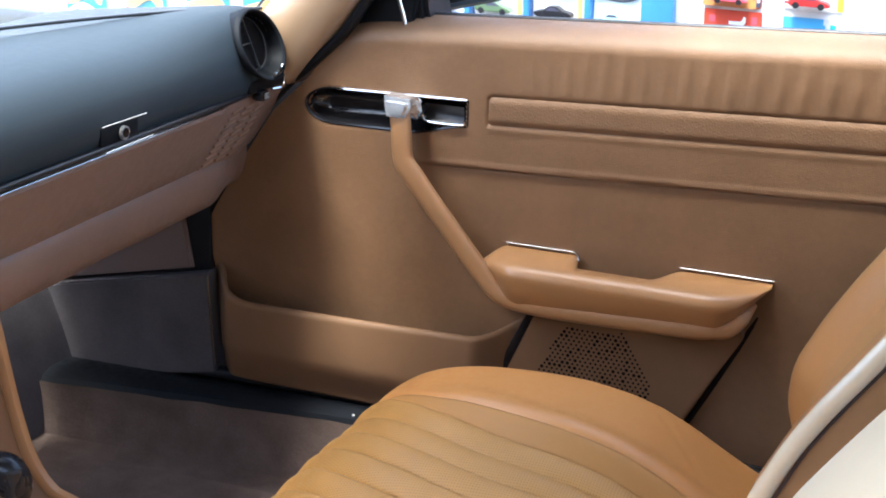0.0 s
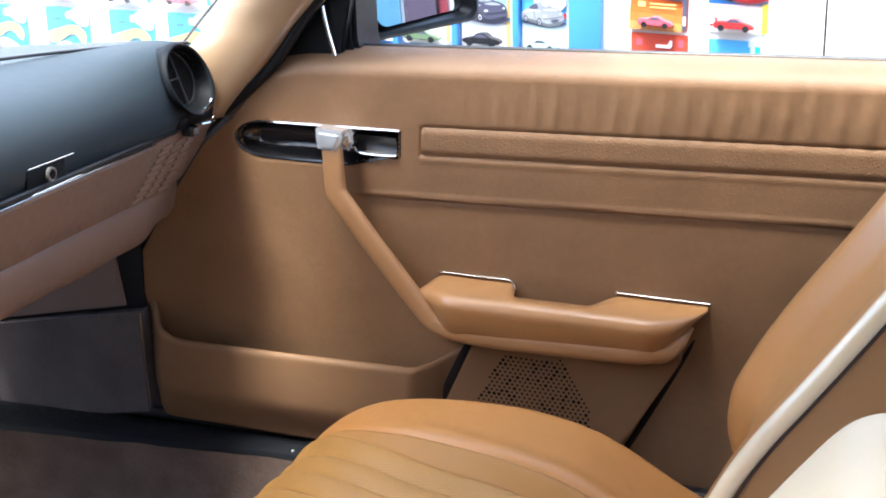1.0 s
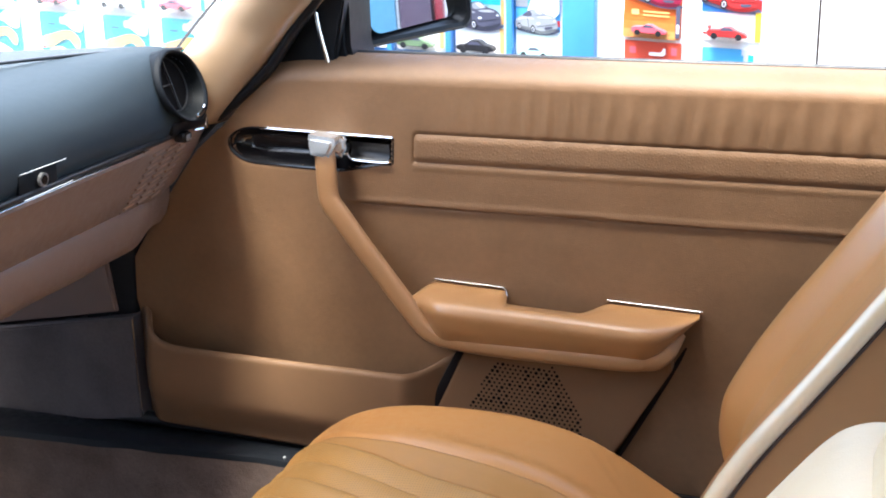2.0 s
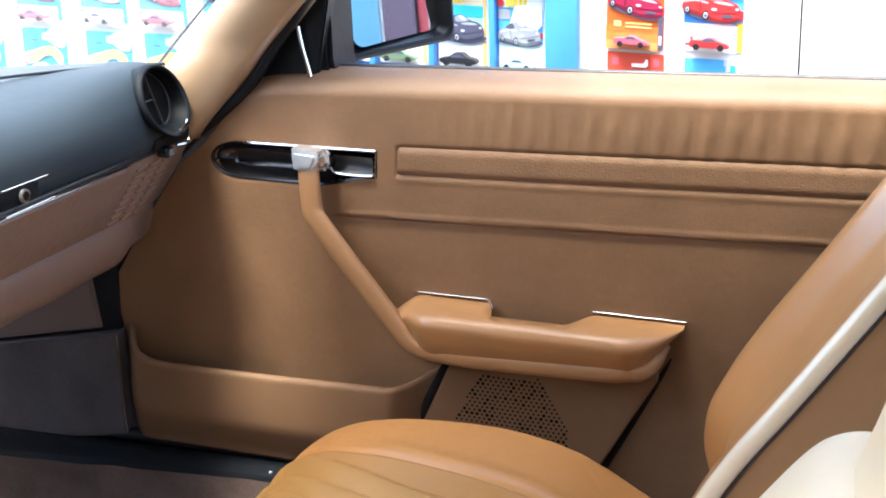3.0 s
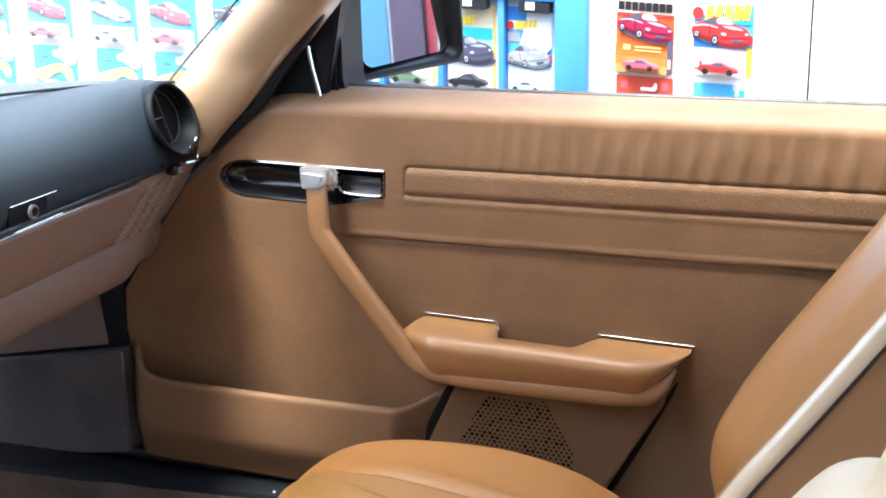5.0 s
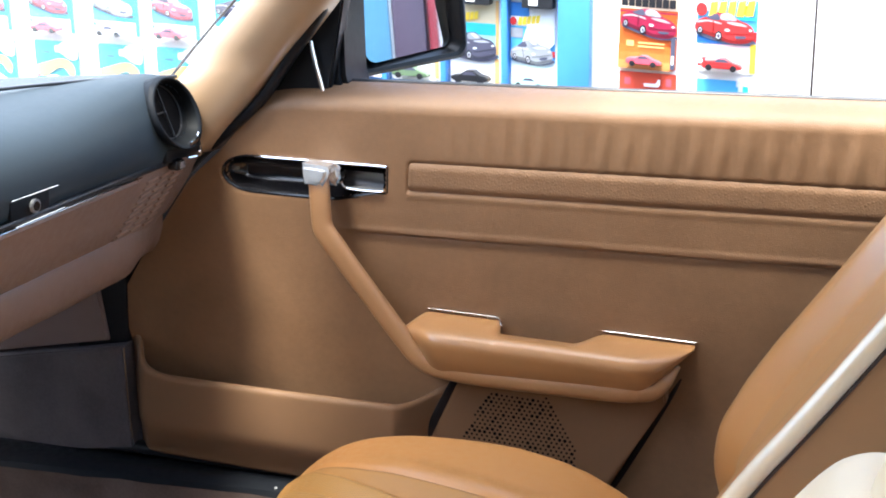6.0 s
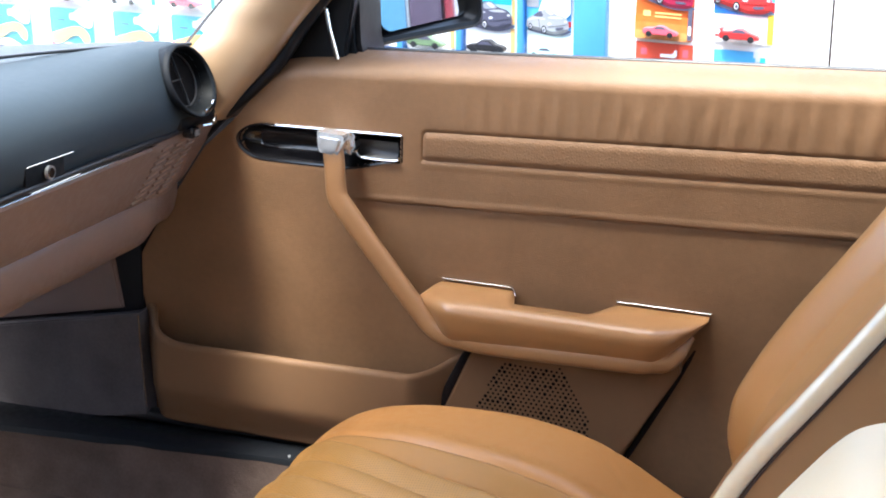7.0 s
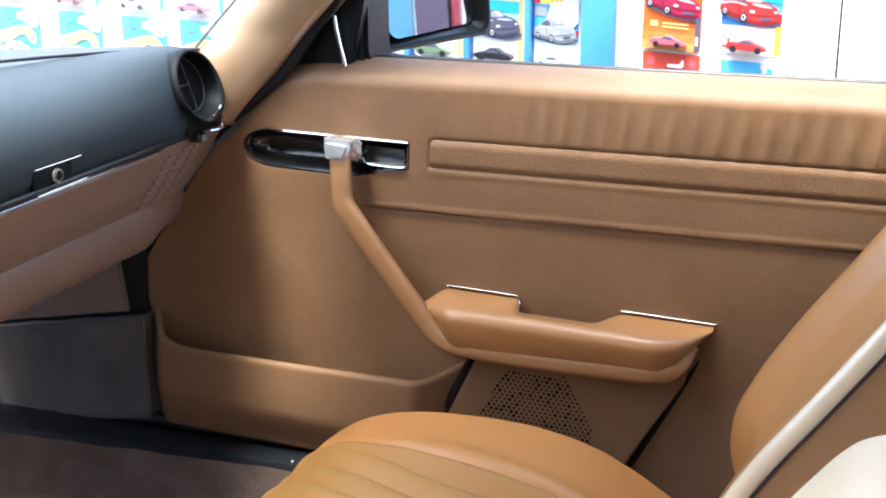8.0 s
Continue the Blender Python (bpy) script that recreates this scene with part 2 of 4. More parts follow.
def loft(rings, bm=None, caps=True, closed=True):
    """Skins a row of rings of equal length."""
    bm = bm or bmesh.new()
    vs = [[bm.verts.new(p) for p in r] for r in rings]
    n = len(vs[0])
    for a, b in zip(vs, vs[1:]):
        for i in range(n if closed else n - 1):
            bm.faces.new((a[i], a[(i + 1) % n], b[(i + 1) % n], b[i]))
    if caps:
        bm.faces.new(vs[0])
        bm.faces.new(vs[-1])
    return bm


def smooth_path(points, steps=8):
    """A Catmull-Rom curve through the points."""
    pts = [Vector(p) for p in points]
    pts = [2 * pts[0] - pts[1]] + pts + [2 * pts[-1] - pts[-2]]
    out = []
    for a, b, c, d in zip(pts, pts[1:], pts[2:], pts[3:]):
        for i in range(steps):
            t = i / steps
            out.append(0.5 * (2 * b + (c - a) * t + (2 * a - 5 * b + 4 * c - d) * t * t + (3 * b - a - 3 * c + d) * t ** 3))
    return out + [pts[-2]]


def tube(path, width, depth, side=(0, 1, 0), n=14, square=2.6, bm=None):
    """A soft-cornered bar along a path. width lies in the plane across `side`, depth along it; each may be a function of 0..1."""
    rings = []
    m = len(path)
    for i, p in enumerate(path):
        d = (path[min(i + 1, m - 1)] - path[max(i - 1, 0)]).normalized()
        s = Vector(side)
        s = (s - d * s.dot(d)).normalized()
        w = d.cross(s).normalized()
        f = i / (m - 1)
        ww = width(f) if callable(width) else width
        dd = depth(f) if callable(depth) else depth
        ring = []
        for k in range(n):
            a = 2 * math.pi * k / n
            c, q = math.cos(a), math.sin(a)
            ring.append(p + w * ww / 2 * math.copysign(abs(c) ** (2 / square), c) + s * dd / 2 * math.copysign(abs(q) ** (2 / square), q))
        rings.append(ring)
    return loft(rings, bm)


def box(x0, x1, y0, y1, z0, z1, bevel=0.0, bm=None, segments=2):
    own = bmesh.new()
    bmesh.ops.create_cube(own, size=1)
    for v in own.verts:
        v.co = ((x0 + x1) / 2 + v.co.x * (x1 - x0), (y0 + y1) / 2 + v.co.y * (y1 - y0), (z0 + z1) / 2 + v.co.z * (z1 - z0))
    if bevel:
        bmesh.ops.bevel(own, geom=own.edges[:], offset=bevel, segments=segments, profile=0.5, affect="EDGES")
    return join(own, bm)


def join(own, bm):
    if bm is None:
        return own
    me = bpy.data.meshes.new("tmp")
    own.to_mesh(me)
    own.free()
    bm.from_mesh(me)
    bpy.data.meshes.remove(me)
    return bm


def prism(outline, y0, y1, bm=None, bevel=0.0):
    """An outline in x and z, from y0 to y1."""
    own = bmesh.new()
    f = own.faces.new([own.verts.new((x, y0, z)) for x, z in outline])
    r = bmesh.ops.extrude_face_region(own, geom=[f])
    for v in r["geom"]:
        if isinstance(v, bmesh.types.BMVert):
            v.co.y = y1
    if bevel:
        bmesh.ops.bevel(own, geom=[e for e in own.edges if abs(e.verts[0].co.y - e.verts[1].co.y) < 1e-6], offset=bevel, segments=2, affect="EDGES")
    return join(own, bm)


def tip(bm, k, z0):
    """Leans the front of a block back towards its top."""
    for v in bm.verts:
        if v.co.y < -0.03:
            v.co.y += k * (v.co.z - z0)
    return bm


def rounded(x0, x1, z0, z1, r, n=5):
    """The outline of a rectangle with round corners."""
    out = []
    for cx, cz, a in ((x1 - r, z1 - r, 0), (x0 + r, z1 - r, 90), (x0 + r, z0 + r, 180), (x1 - r, z0 + r, 270)):
        for i in range(n + 1):
            b = radians(a + 90 * i / n)
            out.append((cx + r * math.cos(b), cz + r * math.sin(b)))
    return out


def disc(c, axis, r, depth, n=20, bm=None, r2=None):
    own = bmesh.new()
    m = Matrix.Translation(c) @ Vector(axis).to_track_quat("Z", "Y").to_matrix().to_4x4()
    bmesh.ops.create_cone(own, cap_ends=True, segments=n, radius1=r, radius2=r if r2 is None else r2, depth=depth, matrix=m)
    return join(own, bm)


# ---- ground and walls ----
single("ground", box(-400, 400, -400, 400, -0.2, 0.0), concrete, "grey concrete floor under the car", "floor", kind="structure")
WALL = 0.632
SEAM = 0.191
LEANING = 0.05
wall = thing("wall_side", "white painted panelled wall hung with toy packages", "wall", kind="structure")
part("wall_panel", box(-6.0, SEAM - 0.0022, WALL, WALL + 0.12, 0, 1.25, 0.002), wall_paint, wall)
part("wall_panel", box(SEAM + 0.0022, 6.0, WALL, WALL + 0.12, 0, 1.25, 0.002), wall_paint, wall)
part("joint_strip", box(SEAM - 0.0021, SEAM + 0.0021, WALL + 0.004, WALL + 0.1, 0, 1.249), piping_mat, wall, "dark brown joint between the panels")

LEANING = 0.0

# what the outside mirror shows: the back of the garage
back = thing("wall_rear", "white rear garage wall", "wall", kind="structure")
part("wall_panel", box(6.8, 6.95, -6, WALL, 0, 2.5), wall_paint, back)
cab_cols = [("blue_cabinet", "tall light blue painted metal cabinet", -1.317, -0.192, INK["denim"]),
            ("purple_door", "dark purple painted plank door", -0.172, 0.048, INK["plum"]),
            ("red_post", "red painted square post", 0.068, 0.128, INK["wine"]), ("white_post", "white painted square post", -0.189, -0.175, INK["white"])]
for nm, lab, ya, yb, mt in cab_cols:
    c = thing(nm, lab, nm.split("_")[1], at=(6.7, ya, 0))
    if nm.endswith("post"):
        part("post", box(6.3, 6.78, ya, yb, 0, 2.4, 0.01), mt, c)
    else:
        part("body", box(6.3, 6.78, ya, yb, 0, 2.3, 0.008), mt, c)
        n = 3 if nm == "blue_cabinet" else 1
        for k in range(n):
            w = (yb - ya) / n
            part("panel", box(6.28, 6.30, ya + k * w + 0.005, ya + (k + 1) * w - 0.005, 0.02, 2.28, 0.003), mt, c)

# unseen wall whose height limits sky light from the driver's side
far = thing("wall_far", "plain grey garage wall across the aisle", "wall", kind="structure")
part("wall_panel", box(-7.0, 6.9, -5.15, -5.0, 0, 3.3, 0.004), concrete, far)

# ---- car shell ----
shell = thing("car_floor_pan", "brown carpeted footwell of a two-seat car", "car floor", kind="structure")
part("floor_carpet", box(-1.16, 0.9, -1.5, -0.06, 0.10, 0.15, 0.01), carpet, shell)

part("toe_board", sheet(lambda u, v: (-1.06 - 0.12 * v ** 1.5, -0.75 + 0.74 * u, 0.12 + 0.38 * v + 0.004 * noise.noise((u * 12, v * 9, 1))), 50, 20), kick_mat, shell)
# unseen; its top edge sets how much light leaks into the footwell
part("bulkhead", box(-1.215, -1.185, -1.5, 0.03, 0.08, 0.562, 0.005), kick_mat, shell, "dark bulkhead behind the footwell")
part("floor_mat", sheet(lambda u, v: (-1.02 + 0.62 * u, -0.60 + 0.40 * v + 0.04 * u, 0.158 + 0.004 * noise.noise((u * 6, v * 5, 3))), 40, 30), carpet, shell)
sill = thing("door_sill", "black rubber door sill cover with a soft sheen", "door sill", kind="structure")
prof = [(0.0, 0.20), (0.0, 0.247), (-0.012, 0.258), (-0.036, 0.266), (-0.064, 0.267), (-0.079, 0.262), (-0.086, 0.250), (-0.086, 0.2)]


def sill_at(x, y, z):
    # the sill widens and falls a little towards the front
    return (x, y * (1 + 0.9 * max(0.0, -0.54 - x)), z + 0.038 * (min(x, -0.3) + 0.56))


part("cover", loft([[sill_at(x, y, z) for y, z in prof] for x in np.linspace(-1.16, 0.9, 60)]), dark_rubber, sill)
def sill_side(u, v):
    x = -1.14 + 2.0 * u
    edge = sill_at(x, -0.087, 0.256)
    return (x, edge[1] - 0.022 * (1 - v) ** 1.5, 0.146 + (edge[2] - 0.146) * v + 0.003 * noise.noise((u * 30, v * 4, 0)))


part("sill_carpet", sheet(sill_side, 120, 10), carpet, shell)
part("seal", tube(smooth_path([(-0.86, -0.02, 0.264), (-0.4, -0.02, 0.276), (0.1, -0.02, 0.282), (0.8, -0.02, 0.285)], 6), 0.02, 0.026), black_satin, sill, "black rubber door seal")
part("screw", disc((-0.515, -0.074, 0.2670), (0, -0.5, 1), 0.0024, 0.003), lock_metal, sill, "small bright screw head")

kick = thing("kick_panel", "dark brown carpeted kick panel beside the footwell", "kick panel", kind="structure")
part("lower_panel", prism([(-1.2, 0.19), (-0.790, 0.268), (-0.800, 0.446), (-1.2, 0.355)], -0.035, 0.03, bevel=0.003), kick_mat, kick)
part("upper_panel", prism([(-1.2, 0.360), (-0.838, 0.445), (-0.853, 0.53), (-0.875, 0.70), (-1.2, 0.80)], -0.020, 0.03, bevel=0.003), kick_tan, kick)
part("edge_trim", tube(smooth_path([(-0.799, -0.036, 0.444), (-0.794, -0.038, 0.36), (-0.788, -0.036, 0.272)], 5), 0.0018, 0.003), chrome, kick, "thin bright edge strip")
part("hinge_pillar", box(-0.90, -0.806, -0.012, 0.05, 0.2, 0.75, 0.004), dark_rubber, kick, "black door hinge pillar")
single("car_body_side", box(-1.9, 0.45, 0.065, 0.11, 0.15, 0.83, 0.02), body_paint, "dark painted outer side of the car", "car body", kind="structure")

# an unseen roof over the seats, added to keep sky light off them
roof = thing("hardtop", "pale lined hardtop over the seats", "car roof", kind="structure", at=(0.2, -1.05, 1.27))


def roof_sheet(x0, x1, y0, y1):
    return sheet(lambda u, v: (x0 + (x1 - x0) * u, y0 + (y1 - y0) * v, 1.235 + 0.07 * math.sin(math.pi * min(1.15, max(0.0, y0 + (y1 - y0) * v + 1.30)) / 1.15) ** 0.6), 16, 16)


for nm, area in (("roof_panel", (-0.64, 0.86, -1.30, -0.180)),):
    liner = part(nm, roof_sheet(*area), liner_mat, roof)
    lm = liner.modifiers.new("thickness", "SOLIDIFY")
    lm.thickness, lm.offset = 0.03, 1
# unseen parts that close the cabin at the back and far side
part("rear_panel", box(0.82, 0.86, -1.45, -0.03, 0.3, 0.92, 0.01), carpet, roof, "brown panel behind the seats")
part("far_door", box(-0.8, 0.82, -1.53, -1.47, 0.2, 0.86, 0.02), vinyl, roof, "tan driver side door")
# unseen block that stops side light behind the seats
part("rear_pillar", box(0.44, 0.85, -0.10, -0.04, 0.86, 1.24, 0.02), liner_mat, roof)

# ---- door ----
door = thing("car_door", "tan vinyl car door panel with armrest, pocket and chrome trim", "car door", at=(-0.2, 0, 0.2))
SLANT = 0.045
FRONT = [(0.2, -0.785), (0.448, -0.799), (0.531, -0.819), (0.625, -0.767), (0.755, -0.687), (0.858, -0.600), (0.9, -0.572)]
REAR = 0.62


def belt(x):
    return 0.884 + 0.046 * (x + 0.45) - 0.02 * bell(x, -0.62, 0.06)


# the handle recess: a long bowl, round in front, square behind
def recess(x, z):
    """How far inside the recess outline a place lies: 1 inside, 0 outside."""
    zc = 0.751 + 0.02 * (x + 0.5)
    top, bot = 0.0235, 0.030 - 0.016 * ease(-0.46, -0.365, x)
    dz = z - zc
    h = top if dz > 0 else bot
    if x < -0.585:
        d = math.hypot((x + 0.585) / 0.045, dz / h)
    else:
        d = max(abs(dz) / h, (x + 0.3675) / 0.001 + 1 if x > -0.3675 else 0)
    return 1 - ease(1.0, 1.12, d)


def door_relief(x, z):
    zz = z - SLANT * (x + 0.33)
    r = 0.004 * math.sin((zz - 0.25) * 3.0)
    inside = ease(-0.337, -0.331, x)
    bar = ease(0.7475, 0.756, zz) * (1 - ease(0.778, 0.7865, zz))
    r += inside * (0.0019 * bar - 0.0022 * bell(zz, 0.7885, 0.003) - 0.0015 * bell(zz, 0.7465, 0.003) + 0.0008 * bell(zz, 0.7395, 0.0045))
    r -= 0.0025 * bell(x, -0.3345, 0.003) * ease(0.742, 0.748, zz) * (1 - ease(0.786, 0.79, zz))
    low = 1 - ease(0.6775, 0.6825, zz)
    s = ease(-0.46, -0.40, x)
    r += s * (-0.0028 * low + 0.0012 * bell(zz, 0.684, 0.004) - 0.0012 * bell(zz, 0.679, 0.002))
    w = ease(-0.38, -0.12, x) * bell(zz, 0.820, 0.032)
    r += w * 0.0023 * ((0.5 + 0.5 * math.sin(x * (205 - 70 * x) + 0.8 * noise.noise((x * 9, zz * 10, 0)))) ** 1.7 * (0.8 + 0.35 * noise.noise((x * 17, zz * 6, 2.0)))) * (1 + 0.7 * ease(-0.02, 0.25, x))
    r += 0.0012 * noise.noise((x * 7, z * 7, 5.0))
    r -= 0.045 * recess(x, z)
    return r


def door_skin(u, v):
    if v < 0.9:
        f = v / 0.9
        z = 0.215 + (belt(-0.2) - 0.032 - 0.215) * f
        x = lerp(FRONT, z) + (REAR - lerp(FRONT, z)) * u
        z += (belt(x) - belt(-0.2)) * ease(0.25, 0.86, z)
        return (x, -door_relief(x, z), z)
    a = (v - 0.9) / 0.1 * math.pi / 2
    z0 = belt(-0.2) - 0.032 + 0.032 * math.sin(a)
    x = lerp(FRONT, z0) + (REAR - lerp(FRONT, z0)) * u
    z = z0 + belt(x) - belt(-0.2)
    return (x, -door_relief(x, z) * math.cos(a) + 0.055 * (1 - math.cos(a)), z)


trim = part("trim_panel", sheet(door_skin, 560, 300), vinyl, door, "tan grained vinyl with stitched ribs")
trim.data.materials.append(stipple)
for p in trim.data.polygons:
    zz = p.center.z - SLANT * (p.center.x + 0.33)
    if p.center.x > -0.331 and 0.748 < zz < 0.787:
        p.material_index = 1
so = trim.modifiers.new("thickness", "SOLIDIFY")
so.thickness, so.offset = 0.004, 1
part("window_seal", tube([Vector((x, 0.062, belt(x) + 0.0015)) for x in np.linspace(-0.56, REAR, 40)], 0.012, 0.012), black_satin, door, "black rubber window seal")

# handle recess with its trim
hz = lambda x: 0.751 + 0.02 * (x + 0.5)


def bowl(u, v):
    """The inside of the recess: a deep shell with a soft floor."""
    x = -0.632 + 0.266 * u
    top, bot = 0.0235, 0.030 - 0.016 * ease(-0.46, -0.365, x)
    k = 1.0 if x > -0.585 else math.sqrt(max(0.0, 1 - ((x + 0.585) / 0.047) ** 2))
    a = -1 + 2 * v
    h = (top if a > 0 else bot) * k * 1.03
    depth = 0.026 * (1 - abs(a) ** 3) * min(1, k + 0.1) * (1 - ease(0.985, 1.0, u))
    return (x, depth - 0.003, hz(x) + a * h)


rec = part("handle_recess", sheet(bowl, 70, 24), black_gloss, door, "glossy black handle bowl")
rim_pts = []
for i in range(26):
    x = -0.366 - 0.219 * i / 25
    rim_pts.append(Vector((x, -0.004, hz(x) + 0.0245)))
for i in range(1, 16):
    a = radians(90 + 180 * i / 16)
    rim_pts.append(Vector((-0.585 + 0.048 * math.cos(a), -0.004, hz(-0.585) - 0.003 + (0.0275 if math.sin(a) > 0 else 0.028) * math.sin(a))))
for i in range(26):
    x = -0.585 + 0.219 * i / 25
    rim_pts.append(Vector((x, -0.004, hz(x) - (0.031 - 0.016 * ease(-0.46, -0.365, x)))))
rim_pts.append(rim_pts[0].copy())
part("rim", tube(rim_pts, 0.006, 0.008, n=8), black_gloss, rec, "glossy black rim")
part("chrome_bar", tube(smooth_path([(-0.578, -0.008, hz(-0.578) + 0.0245), (-0.47, -0.010, hz(-0.47) + 0.0255), (-0.368, -0.008, hz(-0.368) + 0.0255)], 8), 0.0045, 0.006, n=8), chrome, rec, "bright chrome top strip")
lever = part("lever", sheet(lambda u, v: (-0.437 + 0.062 * u, -0.004 + 0.010 * math.sin(math.pi * v) * (1 - 0.5 * u), hz(-0.40) - 0.012 + 0.026 * v), 14, 10), black_satin, rec, "black inner door lever")
lo = [(-0.438, 0.764), (-0.436, 0.748), (-0.428, 0.7415), (-0.400, 0.7405), (-0.374, 0.742), (-0.370, 0.746)]
part("lever_edge", tube(smooth_path([(x, -0.010, z) for x, z in lo], 6), 0.0035, 0.005, n=8), chrome, rec, "chrome edge of the lever")

# pull strap that runs into the lip of the armrest
STRAP = [(-0.462, -0.040, 0.762), (-0.457, -0.046, 0.742), (-0.4535, -0.049, 0.716), (-0.4515, -0.050, 0.699), (-0.4485, -0.051, 0.688), (-0.4425, -0.052, 0.679), (-0.431, -0.053, 0.666), (-0.400, -0.055, 0.630), (-0.364, -0.057, 0.590),
         (-0.330, -0.059, 0.552), (-0.301, -0.060, 0.522), (-0.283, -0.060, 0.510), (-0.258, -0.060, 0.5050), (-0.20, -0.060, 0.5028), (-0.10, -0.061, 0.5063), (0.0, -0.061, 0.5108), (0.024, -0.056, 0.5128), (0.044, -0.046, 0.514), (0.060, -0.032, 0.526), (0.074, -0.018, 0.541)]
strap_w = [(0, 0.031), (0.12, 0.031), (0.25, 0.032), (0.3, 0.032), (0.42, 0.030), (0.5, 0.029), (0.62, 0.031), (0.75, 0.0305), (0.88, 0.0295), (0.94, 0.025), (1, 0.008)]
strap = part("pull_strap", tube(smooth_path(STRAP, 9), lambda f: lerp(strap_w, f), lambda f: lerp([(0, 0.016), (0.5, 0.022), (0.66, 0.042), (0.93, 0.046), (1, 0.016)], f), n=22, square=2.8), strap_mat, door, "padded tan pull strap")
clasp = [(-0.484, 0.781), (-0.444, 0.779), (-0.441, 0.770), (-0.446, 0.757), (-0.450, 0.750), (-0.478, 0.752), (-0.482, 0.766)]
part("clasp", tip(prism(clasp, -0.058, -0.012, bevel=0.006), 0.2, 0.752), clasp_metal, strap, "chrome strap clasp")
part("clasp_side", tip(prism([(-0.444, 0.777), (-0.434, 0.772), (-0.431, 0.760), (-0.437, 0.748), (-0.447, 0.752)], -0.036, -0.006, bevel=0.005), 0.2, 0.75), chrome, strap, "chrome clasp flank")

# armrest
def arm_ring(x):
    f = ease(-0.318, -0.285, x)
    e = 1 - min(1.0, max(0.0, (x - 0.015) / 0.079)) ** 1.7
    gap = ease(-0.188, -0.176, x) * (1 - ease(-0.072, -0.030, x))
    zt = 0.569 + 0.010 * (x + 0.1) - 0.022 * (1 - ease(-0.338, -0.296, x))
    zb = zt - 0.006 * gap
    back = 0.004 + 0.040 * gap + 0.058 * (1 - ease(-0.336, -0.292, x))
    fr = max(back + 0.008, 0.014 + 0.074 * (0.60 + 0.40 * ease(-0.318, -0.262, x)) * (0.12 + 0.88 * e))
    zlow = 0.5035 + 0.06 * (x + 0.2) * 0.8 + 0.034 * (1 - ease(-0.322, -0.250, x)) + 0.050 * min(1.0, max(0.0, (x - 0.034) / 0.060)) ** 1.1
    crown = 0.004 * f
    d = fr - back
    q = lambda off, share: -(fr - min(off, d * share))
    under = 0.009 * e * f
    k = min(1.0, max(0.12, (zt - zlow) / 0.045))
    pts = [(-back, zb - 0.003), (q(d, 0.94), zb), (q(d, 0.5), (zt + zb) / 2 - 0.001), (q(0.020, 0.42), zt - 0.0035 * k), (q(0.013, 0.32), zt - 0.0052 * k), (q(0.0075, 0.22), zt - 0.0080 * k), (q(0.0032, 0.12), zt - 0.0118 * k), (q(0.0008, 0.04), zt - 0.0160 * k), (-fr, zt - 0.0200 * k),
           (-fr + 0.10 * under, zt - 0.027 * k), (-fr + 0.45 * under, (zt + zlow) / 2 - 0.006 * k), (-fr + 0.9 * under, zlow + 0.005 * k), (q(0.006 + under, 0.4), zlow), (q(d, 0.8), zlow - 0.004), (-back, zlow - 0.004)]
    return [(x, y, z) for y, z in pts]


xs = sorted(set([-0.330, -0.324, -0.318, -0.311, -0.306, -0.301, -0.296] + list(np.linspace(-0.29, 0.06, 60)) + [0.066, 0.072, 0.078, 0.084, 0.09, 0.094]))
arm = part("armrest", loft([arm_ring(x) for x in xs]), arm_mat, door, "smooth tan leather armrest", smooth=60)
strip_z = lambda x: 0.5735 + 0.010 * (x + 0.1)
front_strip = [(-0.298, -0.006, strip_z(-0.298)), (-0.24, -0.006, strip_z(-0.24)), (-0.198, -0.006, strip_z(-0.198)), (-0.190, -0.008, strip_z(-0.19) - 0.0012), (-0.1845, -0.012, strip_z(-0.184) - 0.005), (-0.182, -0.018, strip_z(-0.182) - 0.010)]
rear_strip = [(-0.036, -0.008, strip_z(-0.036) - 0.0008), (-0.030, -0.006, strip_z(-0.03)), (0.03, -0.006, strip_z(0.03)), (0.091, -0.006, strip_z(0.091)), (0.0935, -0.006, strip_z(0.0935))]
for p in (front_strip, rear_strip):
    part("chrome_strip", tube(smooth_path(p, 6), 0.0019, 0.005, n=14, square=2.0), strip_metal, arm, "bright chrome edge strip")
# black block on the door skin darkens the slot as shade would
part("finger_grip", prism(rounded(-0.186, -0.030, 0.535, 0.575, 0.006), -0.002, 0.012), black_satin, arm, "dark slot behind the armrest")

# speaker panel
spk = part("speaker_panel", prism([(-0.237, 0.482), (-0.245, 0.463), (-0.308, 0.307), (-0.040, 0.293), (-0.003, 0.357), (0.064, 0.488), (0.061, 0.503)], -0.030, 0.004, bevel=0.003), vinyl_smooth, door, "tan speaker cover with punched holes")
holes = bmesh.new()
rnd = random.Random(4)
row = 0
z = 0.30
while z < 0.470:
    x = -0.236 + (0.0039 if row % 2 else 0)
    while x < -0.05:
        left = max(-0.230, -0.196 - 0.46 * (0.462 - z))
        right = min(-0.058, -0.100 + 0.62 * (0.458 - z))
        if left < x < right and z < 0.4655 + 0.05 * (x + 0.15):
            disc((x, -0.0303, z), (0, 1, 0), 0.0027 if rnd.random() < 0.2 else 0.0018, 0.0006, 8, holes)
        x += 0.0078
    z += 0.0062
    row += 1
part("perforation", holes, void_mat, spk, "dark punched holes", smooth=0, kind="stuff")
